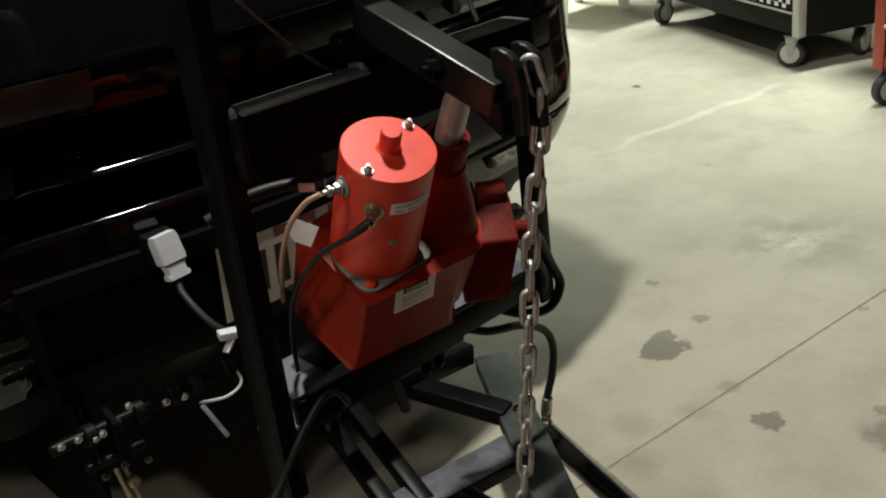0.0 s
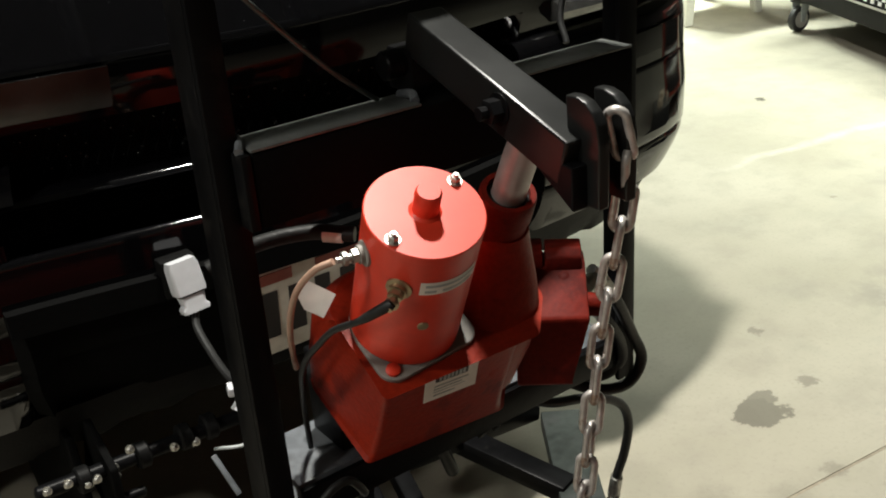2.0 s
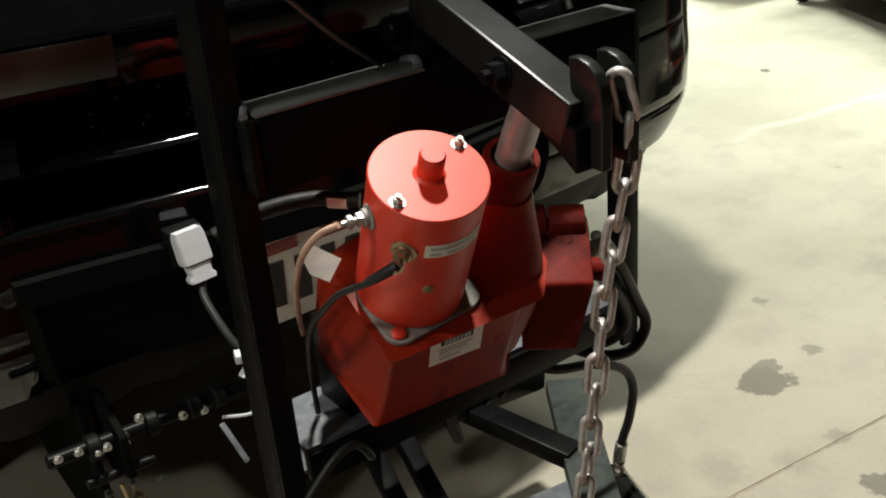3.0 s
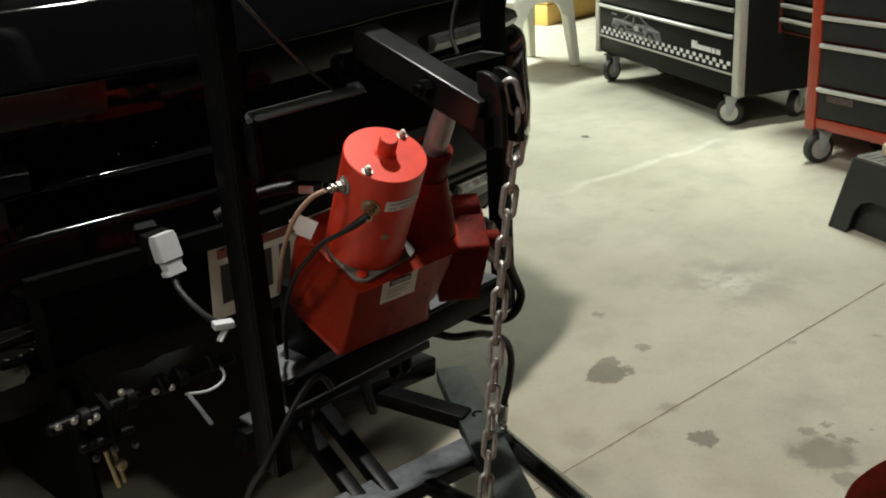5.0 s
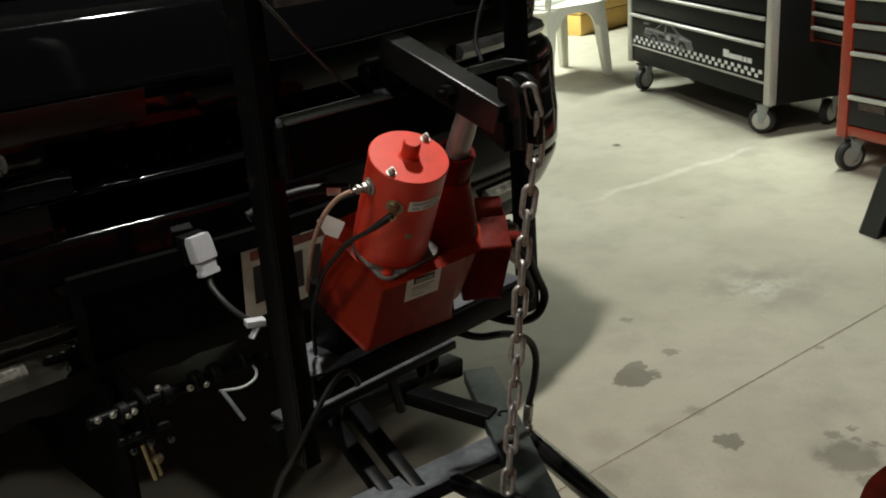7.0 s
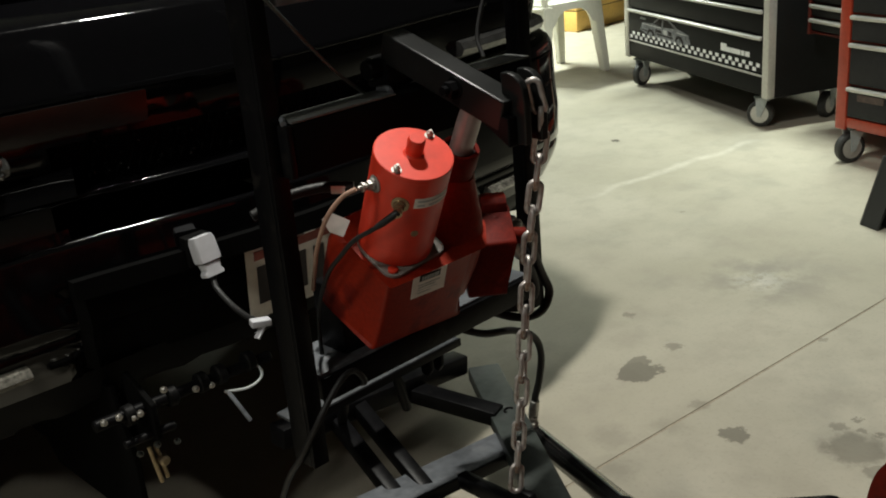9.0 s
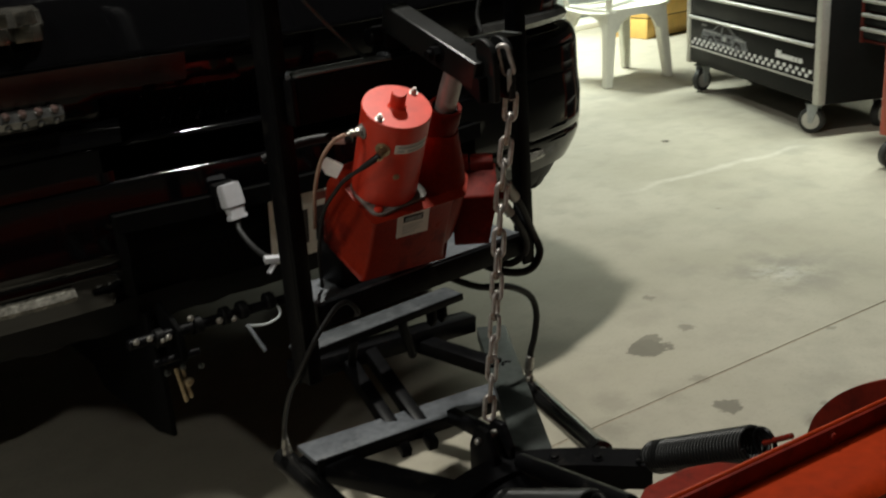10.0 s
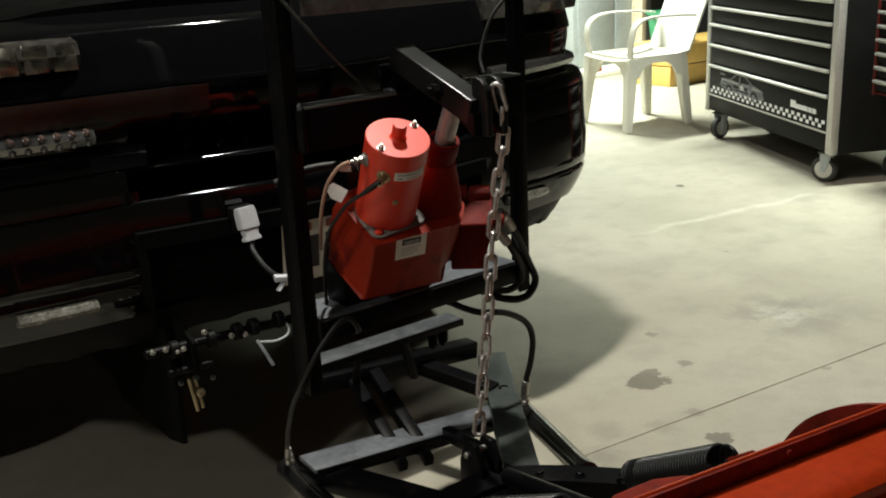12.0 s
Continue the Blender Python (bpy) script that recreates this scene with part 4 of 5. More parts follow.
# ---- push frame ----
def push_frame():
    f = thing("plow_push_frame", (0.0, 0.1, 0.0), "black steel push frame between truck and blade", "plow frame")
    leg = part("leg", bar_between((0.462, 0.345, 0.250), (0.098, -0.185, 0.262), 0.074, 0.034, 0.004), DARKSTEEL, f)
    part("leg_hole", tube([(0.336 + 0.011 * math.cos(a), 0.150 + 0.011 * math.sin(a), 0.2715) for a in [k * math.pi / 5 for k in range(6)]], 0.003, 6, 2), BLACK, leg)
    part("leg", bar_between((-0.205, 0.165, 0.248), (-0.075, -0.20, 0.258), 0.060, 0.04, 0.004), BLACK, f)
    # lit top of the plate in paler grey, its lip in black
    part("cross_plate", bar_between((-0.222, 0.136, 0.280), (0.275, 0.100, 0.246), 0.078, 0.010, 0.002), MIDGREY, f, "grey cross plate, paler for its lit top")
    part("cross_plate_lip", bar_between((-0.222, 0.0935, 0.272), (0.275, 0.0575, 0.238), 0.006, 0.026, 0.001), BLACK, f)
    for x, y in ((0.0, 0.0), (0.056, -0.018)):
        part("fork_bar", bar_between((x + 0.045, y + 0.385, 0.318), (x - 0.020, y + 0.100, 0.245), 0.030, 0.034, 0.004), BLACK, f)
        part("fork_tip", bar_between((x - 0.020, y + 0.100, 0.245), (x - 0.030, y + 0.060, 0.232), 0.024, 0.026, 0.005), BLACK, f)
    part("rear_tie", bar_between((0.245, 0.405, 0.285), (0.318, 0.165, 0.262), 0.045, 0.034, 0.004), BLACK, f)
    for x in (-0.036, 0.004):
        part("chain_lug", prism([(-0.225, 0.26), (-0.225, 0.35), (-0.205, 0.392), (-0.175, 0.392), (-0.158, 0.35), (-0.155, 0.26)], "x", x - 0.007, x + 0.007, 0.003), BLACK, f)
    part("lug_pin", rod((-0.052, -0.188, 0.370), (0.02, -0.188, 0.370), 0.007, 12, 0.002), STEEL, f)
    part("front_cross", bar_between((-0.17, -0.235, 0.265), (0.14, -0.235, 0.25), 0.09, 0.05, 0.005), BLACK, f)
    part("stop_bar", bar_between((0.06, 0.02, 0.30), (0.03, -0.17, 0.33), 0.022, 0.03, 0.003), BLACK, f)
    # turning quadrant
    pts = smooth_path([(-0.315, -0.335, 0.30), (-0.225, -0.272, 0.305), (-0.12, -0.238, 0.31), (-0.01, -0.235, 0.305), (0.08, -0.285, 0.30), (0.185, -0.400, 0.30)], 6)
    rings = []
    for i, p in enumerate(pts):
        d = (pts[min(i + 1, len(pts) - 1)] - pts[max(i - 1, 0)])
        n = Vector((-d.y, d.x, 0)).normalized() * 0.03
        h = Vector((0, 0, 0.024))
        rings.append([p - n - h, p + n - h, p + n + h, p - n + h])
    q = part("quadrant", ring_loft(rings), BLACK, f, "black curved turning quadrant")
    for p in ((0.06, -0.275, 0.325), (0.115, -0.33, 0.325), (-0.20, -0.265, 0.325)):
        part("quadrant_bolt", hexbolt(p, (0, 0, 1), 0.009, 0.006), BLACK, q)
    part("centre_beam", bar_between((-0.055, -0.24, 0.285), (-0.07, -0.60, 0.27), 0.10, 0.07, 0.006), BLACK, f)
    part("strut", rod((0.0, -0.25, 0.335), (-0.105, -0.60, 0.46), 0.015, 16, 0.003), BLACK, f)
    return f


push_frame()


def angle_ram(rear, front, label, mat, tape=None):
    r = thing("angle_ram", rear, label, "hydraulic ram", "angling rams of the plow")
    rear, front = Vector(rear), Vector(front)
    d = (front - rear).normalized()
    length = (front - rear).length
    part("cylinder", turned(rear, front, [(0, 0.02), (0.004, 0.024), (length * 0.78, 0.024), (length * 0.78 + 0.004, 0.026), (length * 0.8 + 0.014, 0.026), (length * 0.8 + 0.016, 0.02)], 24), mat, r)
    part("piston", rod(rear + d * length * 0.78, front, 0.015, 16, 0.002), STEEL, r)
    part("eye", turned(front + Vector((0, 0, -0.03)), front + Vector((0, 0, 1)), [(0, 0.022), (0.06, 0.022)], 16), BLACK, r)
    part("fitting", turned(rear + d * 0.03 + Vector((0, 0, 0.02)), rear + d * 0.03 + Vector((0, 0, 1)), [(0, 0.010), (0.012, 0.010), (0.014, 0.008), (0.024, 0.008)], 8), STEEL, r)
    if tape:
        part("tape_band", turned(rear + d * tape, front, [(0, 0.0248), (0.022, 0.0248)], 24), TAPE, r, "yellow tape band")
    return r


angle_ram((0.380, 0.140, 0.206), (0.213, -0.300, 0.240), "gloss black angling ram with bright piston beside the push frame", GLOSSBLACK)
angle_ram((-0.222, 0.235, 0.232), (-0.296, -0.31, 0.272), "black angling ram with a yellow tape band", GLOSSBLACK, 0.335)


# ---- blade ----
BL = Matrix.Translation((0.0, -0.777, 0.0)) @ Matrix.Rotation(radians(-8.45), 4, "Z")
BLADE_HALF = 1.13


def bladed(bm):
    bmesh.ops.transform(bm, matrix=BL, verts=bm.verts)
    return bm


def face_y(z):
    """Front of the hollow mould board."""
    t = (z - 0.28) / 0.28
    return -0.05 - 0.075 * t * t


def blade():
    b = thing("snow_plow_blade", (0.0, -0.777, 0.0), "orange-red steel snow plow blade with scraped decals", "plow blade", turn=-8.45)
    zs = [0.06 + 0.43 * i / 14 for i in range(15)]
    prof = [(face_y(z), z) for z in zs]
    prof += [(-0.121, 0.505), (-0.126, 0.516), (-0.124, 0.527), (-0.118, 0.534), (-0.124, 0.545), (-0.122, 0.556), (-0.112, 0.564), (-0.098, 0.567), (-0.08, 0.568), (-0.055, 0.566), (-0.03, 0.562), (-0.009, 0.558), (-0.007, 0.590), (-0.005, 0.592), (0.0, 0.590), (0.0, 0.545), (-0.02, 0.538)]
    prof += [(face_y(z) + 0.008, z) for z in reversed(zs)]
    bm = ring_loft([[Vector((x, y, z)) for y, z in prof] for x in (-BLADE_HALF, -0.6, 0.0, 0.6, BLADE_HALF)])
    board = part("mould_board", bladed(bm), BLADE, b, "orange-red curved mould board", smooth=40)
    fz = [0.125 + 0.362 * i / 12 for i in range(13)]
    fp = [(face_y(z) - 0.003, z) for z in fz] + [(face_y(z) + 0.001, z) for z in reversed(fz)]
    part("mould_face", bladed(ring_loft([[Vector((x, y, z)) for y, z in fp] for x in (-BLADE_HALF + 0.004, 0.0, BLADE_HALF - 0.004)])), BLADEFACE, board, "scraped red face, darkened for its shade", smooth=40)
    part("cutting_edge", bladed(box((-BLADE_HALF, -0.118, 0.002), (BLADE_HALF, -0.104, 0.13), 0.002)), MIDGREY, b, "worn grey steel cutting edge")
    # white lettering panel, scraped
    dz = [0.20 + 0.275 * i / 8 for i in range(9)]
    bm = bmesh.new()
    vs = [[bm.verts.new((x, face_y(z) - 0.0042, z)) for z in dz] for x in (-0.34, 0.16, 0.6)]
    for a, c in zip(vs, vs[1:]):
        for i in range(8):
            bm.faces.new((a[i], a[i + 1], c[i + 1], c[i]))
    decal = part("decal", bladed(bm), DECAL, board, "scraped white decal with dark blocks")
    for i in range(8):
        x = -0.28 + i * 0.1
        bm = bmesh.new()
        zz = [0.21 + 0.09 * k / 4 for k in range(5)]
        va, vb = ([bm.verts.new((xx, face_y(z) - 0.0054, z)) for z in zz] for xx in (x, x + 0.066))
        for k in range(4):
            bm.faces.new((va[k], va[k + 1], vb[k + 1], vb[k]))
        part("decal_block", bladed(bm), INK, decal)
    # crescent ribs behind
    ribs = [(0.0, 0.586), (0.04, 0.571), (0.08, 0.551), (0.12, 0.525), (0.155, 0.495), (0.185, 0.458), (0.205, 0.42), (0.215, 0.36), (0.21, 0.28), (0.19, 0.2), (0.14, 0.12), (0.07, 0.075), (-0.04, 0.06), (-0.035, 0.3), (-0.06, 0.45), (-0.05, 0.54)]
    for x in (-1.0, -0.72, -0.30, 0.315, 0.71, 0.93, 1.09):
        outline = [(y * (0.25 if x == -0.30 else 1), z) for y, z in ribs]
        outline = [(q.x, q.y) for q in smooth_path([(y, z, 0) for y, z in outline[:12]], 3)] + outline[12:]
        part("rib", bladed(prism(outline, "x", x - 0.006, x + 0.006)), BLADERIB, b, "dark red crescent rib")
    part("spring_rail", bladed(box((-0.62, 0.0, 0.40), (0.62, 0.03, 0.45), 0.004)), BLADERIB, b)
    part("lug_plate", bladed(prism([(-0.225, 0.0), (0.045, 0.0), (0.035, 0.06), (-0.01, 0.108), (-0.06, 0.126), (-0.14, 0.122), (-0.19, 0.088)], "z", 0.47, 0.514, 0.006)), BLADERIB, b)
    # strip in the darker rib red for the shade on the flange's front
    part("flange_strip", bladed(box((-BLADE_HALF, -0.0125, 0.5600), (BLADE_HALF, -0.0075, 0.5895), 0.001)), BLADERIB, b, "top flange front, its shade in dark red")
    for x in (-0.33, 0.08):
        part("rib_bolt", bladed(hexbolt((x, -0.0125, 0.579), (0, -1, 0), 0.0055, 0.004)), BLADERIB, b)
    return b


blade()


def coil_spring(rear, front, label):
    rear, front = Vector(rear), Vector(front)
    s = thing("trip_spring", rear, label, "coil spring", "trip springs of the blade")
    d = front - rear
    u, v = frame_of(d)
    turns, r, w = 32, 0.0270, 0.0038
    ps = []
    for i in range(turns * 14 + 1):
        a = 2 * math.pi * i / 14
        ps.append(rear + d * (i / (turns * 14)) + (u * math.cos(a) + v * math.sin(a)) * r)
    part("coil", tube(ps, w, 6, 0), ARMBLACK, s, smooth=60)
    e = d.normalized()
    ring = [front + e * 0.022 + (e * math.cos(a) + v * math.sin(a)) * 0.022 for a in [k * math.pi / 8 for k in range(17)]]
    part("end_loop", tube(ring, w, 8, 2), BLACK, s)
    part("anchor", rod(front + e * 0.02, front + e * 0.085 + Vector((0, 0, 0.006)), 0.0045, 10, 0.001), BLADERIB, s)
    ring = [rear - e * 0.022 + (e * math.cos(a) + u * math.sin(a)) * 0.022 for a in [k * math.pi / 8 for k in range(17)]]
    part("end_loop", tube(ring, w, 8, 2), BLACK, s)
    part("eye_bolt", rod(rear - e * 0.03, rear - e * 0.10, 0.009, 10, 0.002), BLACK, s)
    return s


coil_spring((0.165, -0.425, 0.345), (0.105, -0.665, 0.497), "tight black coil spring between quadrant and blade")
coil_spring((-0.165, -0.395, 0.385), (-0.212, -0.625, 0.513), "tight black coil spring between quadrant and blade")
coil_spring((-0.262, -0.355, 0.338), (-0.300, -0.600, 0.505), "tight black coil spring between quadrant and blade")


# ---- hoses and cables ----
def hose(points, r, label, ends=(True, True), mat=None, name="hydraulic_hose", cat="hose"):
    h = thing(name, points[0], label, cat)
    part("hose_body" if cat == "hose" else "sheath", tube(points, r, 12), mat or RUBBER, h)
    for on, p, q in ((ends[0], points[0], points[1]), (ends[1], points[-1], points[-2])):
        if on:
            p, q = Vector(p), Vector(q)
            d = (q - p).normalized()
            bm = turned(p - d * 0.02, q, [(0, r * 0.9), (0.004, r * 1.0), (0.016, r * 1.0)], 12)
            turned(p - d * 0.004, q, [(0, r * 1.5), (0.012, r * 1.5)], 6, bm)
            turned(p + d * 0.008, q, [(0, r * 1.4), (0.008, r * 1.45), (0.034, r * 1.35), (0.036, r * 1.05)], 14, bm)
            part("ferrule", bm, STEEL, h, "zinc hose ferrule")
    return h


hose([(0.205, -0.02, 0.765), (0.245, -0.015, 0.712), (0.290, 0.0, 0.640), (0.309, 0.0, 0.592), (0.283, 0.005, 0.559), (0.235, 0.03, 0.562), (0.17, 0.09, 0.60), (0.12, 0.11, 0.625)], 0.0082, "looped black hydraulic hose beside the valve block", (True, False))
hose([(0.195, -0.01, 0.735), (0.228, -0.015, 0.69), (0.262, -0.005, 0.64), (0.270, 0.005, 0.60), (0.240, 0.03, 0.578), (0.17, 0.09, 0.61), (0.12, 0.11, 0.63)], 0.0076, "black hydraulic hose beside the valve block", (True, False))
hose([(0.14, 0.12, 0.56), (0.21, 0.09, 0.52), (0.285, 0.08, 0.500), (0.352, 0.085, 0.458), (0.378, 0.09, 0.408), (0.380, 0.10, 0.345), (0.372, 0.108, 0.300), (0.374, 0.118, 0.252)], 0.0075, "black hydraulic hose down to an angling ram", (False, True))
hose([(-0.150, 0.040, 0.588), (-0.158, -0.006, 0.608), (-0.178, -0.011, 0.638), (-0.206, -0.014, 0.638), (-0.238, -0.014, 0.612), (-0.262, -0.012, 0.584), (-0.280, 0.02, 0.52), (-0.276, 0.07, 0.46), (-0.258, 0.14, 0.365), (-0.232, 0.2, 0.276)], 0.0050, "black hydraulic hose down to a taped angling ram", (False, True))

hose([(-0.226, -0.128, 0.970), (-0.239, -0.112, 0.959), (-0.243, -0.078, 0.925), (-0.231, -0.030, 0.868), (-0.214, 0.010, 0.812), (-0.196, 0.045, 0.77)], 0.0033, "beige motor cable bolted to the terminal", (False, False), CABLEBEIGE, "motor_cable", "cable")
hose([(-0.203, -0.178, 0.937), (-0.219, -0.154, 0.918), (-0.225, -0.11, 0.892), (-0.229, -0.080, 0.864), (-0.228, -0.050, 0.836), (-0.221, -0.020, 0.802), (-0.208, 0.012, 0.765), (-0.194, 0.045, 0.715), (-0.186, 0.060, 0.650)], 0.0034, "black motor cable bolted to the terminal", (False, False), RUBBER, "motor_cable", "cable")
part("cable_boot", turned((-0.201, -0.181, 0.939), (-0.219, -0.154, 0.918), [(0, 0.004), (0.004, 0.0056), (0.03, 0.0048), (0.04, 0.0038)], 12), RUBBER, bpy.data.objects["motor_cable.001"])
hose([(-0.265, 0.075, 0.905), (-0.215, 0.06, 0.922), (-0.165, 0.035, 0.928), (-0.128, 0.0, 0.925)], 0.0085, "thick black power cable behind the motor", (False, False), RUBBER, "power_cable", "cable")
part("tape_band", rod((-0.152, 0.024, 0.926), (-0.137, 0.009, 0.9245), 0.0092, 14), PAPER, bpy.data.objects["power_cable"], "white tape band")
hose([(-0.296, -0.020, 1.272), (-0.216, -0.008, 1.185), (-0.132, 0.008, 1.102), (-0.070, 0.022, 1.0535)], 0.0027, "thin black lamp wire over the crossbar", (False, False), DARKSTEEL, "lamp_wire", "cable")
hose([(0.30, 0.05, 1.21), (0.255, 0.06, 1.16), (0.225, 0.06, 1.09), (0.215, 0.04, 1.055)], 0.004, "thin black lamp wire at the upright", (False, False), RUBBER, "lamp_wire", "cable")
tag_u, tag_v = Vector((0.85, -0.53, 0.0)), Vector((0.25, 0.40, 0.88))
tag_path = [Vector((-0.214, -0.060, 0.901)) + tag_u * a + tag_v * b for a, b in ((-0.020, 0.012), (-0.006, 0.020), (0.020, 0.004), (0.006, -0.018), (-0.012, -0.008))]
bm = bmesh.new()
f = bm.faces.new([bm.verts.new(p) for p in tag_path])
bmesh.ops.solidify(bm, geom=[f], thickness=0.0012)
solo("cable_tag", bm, PAPER, "crumpled white paper tag on the motor cable", "tag")


def plug():
    c = thing("electric_plug", (-0.21, 0.33, 0.72), "white plastic plow plug with a short grey cord", "plug")
    m = Matrix.Translation((-0.190, 0.362, 0.757)) @ Matrix.Scale(0.89, 4) @ Matrix.Rotation(radians(-3), 4, "Y") @ Matrix.Rotation(radians(-14), 4, "X")
    bm = ring_loft([rounded_rect(-0.0235 + k, 0.0235 - k, -0.016, 0.016, 0.005, z) for z, k in ((-0.012, 0.0), (-0.006, -0.001), (0.030, 0.0), (0.040, 0.003))])
    bmesh.ops.transform(bm, matrix=m, verts=bm.verts)
    part("plug_cap", bm, CONNECTOR, c)
    bm = ring_loft([rounded_rect(-0.019 - k, 0.019 + k, -0.014, 0.014, 0.005, z) for z, k in ((-0.042, 0.002), (-0.036, 0.003), (-0.030, -0.002), (-0.013, 0.001))])
    bmesh.ops.transform(bm, matrix=m, verts=bm.verts)
    part("plug_body", bm, CONNECTOR, c)
    bm = ring_loft([rounded_rect(-0.0215, 0.0215, -0.0148, 0.0148, 0.005, z) for z in (-0.0145, -0.0118)])
    bmesh.ops.transform(bm, matrix=m, verts=bm.verts)
    part("seal_ring", bm, RUBBER, c)
    part("cord", tube([m @ Vector((0, 0, -0.04)), (-0.197, 0.335, 0.704), (-0.200, 0.290, 0.684), (-0.204, 0.240, 0.676), (-0.204, 0.20, 0.676)], 0.0055, 10), RUBBER, c, "grey-black cord")
    bm = bar_between((-0.222, 0.20, 0.679), (-0.190, 0.19, 0.675), 0.02, 0.012, 0.002)
    part("cord_clip", bm, CONNECTOR, c, "bent white clip")
    part("cord_clip", bar_between((-0.199, 0.194, 0.674), (-0.222, 0.188, 0.655), 0.012, 0.004, 0.001), CONNECTOR, c)
    part("bracket", box((-0.215, 0.379, 0.735), (-0.165, 0.405, 0.79), 0.003), PLASTIC, c)


plug()


# ---- tool cabinets ----
def caster(parent, x, y, swivel, r=0.066):
    m = Matrix.Translation((x, y, 0)) @ Matrix.Rotation(radians(swivel), 4, "Z")
    def put(bm):
        bmesh.ops.transform(bm, matrix=m, verts=bm.verts)
        return bm
    c = part("caster", put(box((-0.045, -0.05, 2 * r + 0.020), (0.045, 0.05, 2 * r + 0.030), 0.003)), DARKSTEEL, parent)
    part("tyre", put(turned((-0.02, -0.025, r), (0.02, -0.025, r), [(0, r - 0.018), (0.0, r - 0.008), (0.006, r), (0.034, r), (0.04, r - 0.008), (0.04, r - 0.018)], 28)), WHEELGREY, c)
    part("hub", put(turned((-0.022, -0.025, r), (0.022, -0.025, r), [(0, 0.01), (0.001, 0.045), (0.043, 0.045), (0.044, 0.01)], 22)), ALU, c)
    for sx in (-0.03, 0.03):
        part("fork", put(prism([(-0.035, r - 0.012), (-0.015, r - 0.012), (0.02, 2 * r + 0.02), (-0.045, 2 * r + 0.02)], "x", sx - 0.0025, sx + 0.0025)), GREYMETAL, c)
    return c


def cabinet(name, corner, turn, width, depth, base, height, drawers, frame_mat, drawer_mat, label, casters, post_mat=None, post=0.045, foot=0.0):
    """A drawer cabinet on wheels. drawers: levels of the drawer tops; each has a full-width grip."""
    c = thing(name, (*corner, 0), label, "tool cabinet", turn=turn)
    m = pose(*corner, 0, 0, 0, turn)

    def put(bm):
        bmesh.ops.transform(bm, matrix=m, verts=bm.verts)
        return bm
    part("body", put(box((0.004, 0.02, base), (width - 0.004, depth, height), 0.006)), frame_mat, c)
    for x in (0.0, width - post):
        part("corner_post", put(box((x, -0.004, base + foot), (x + post, 0.04, height), 0.006)), post_mat or frame_mat, c)
    part("bottom_rail", put(box((post, 0.002, base + 0.012), (width - post, 0.03, drawers[0]), 0.003)), frame_mat, c)
    for z0, z1 in zip(drawers, drawers[1:]):
        d = part("drawer", put(box((post + 0.004, 0.0, z0 + 0.006), (width - post - 0.004, 0.03, z1 - 0.004), 0.003)), drawer_mat, c)
        part("drawer_grip", put(prism([(-0.016, z1 - 0.022), (-0.020, z1 - 0.010), (-0.012, z1 - 0.004), (0.0, z1 - 0.004), (0.0, z1 - 0.022)], "x", post + 0.006, width - post - 0.006, 0.0015)), ALU, d, "aluminium drawer grip")
    for x, y, s in casters:
        q = m @ Vector((x, y, 0))
        caster(c, q.x, q.y, s + turn)
    return c, m


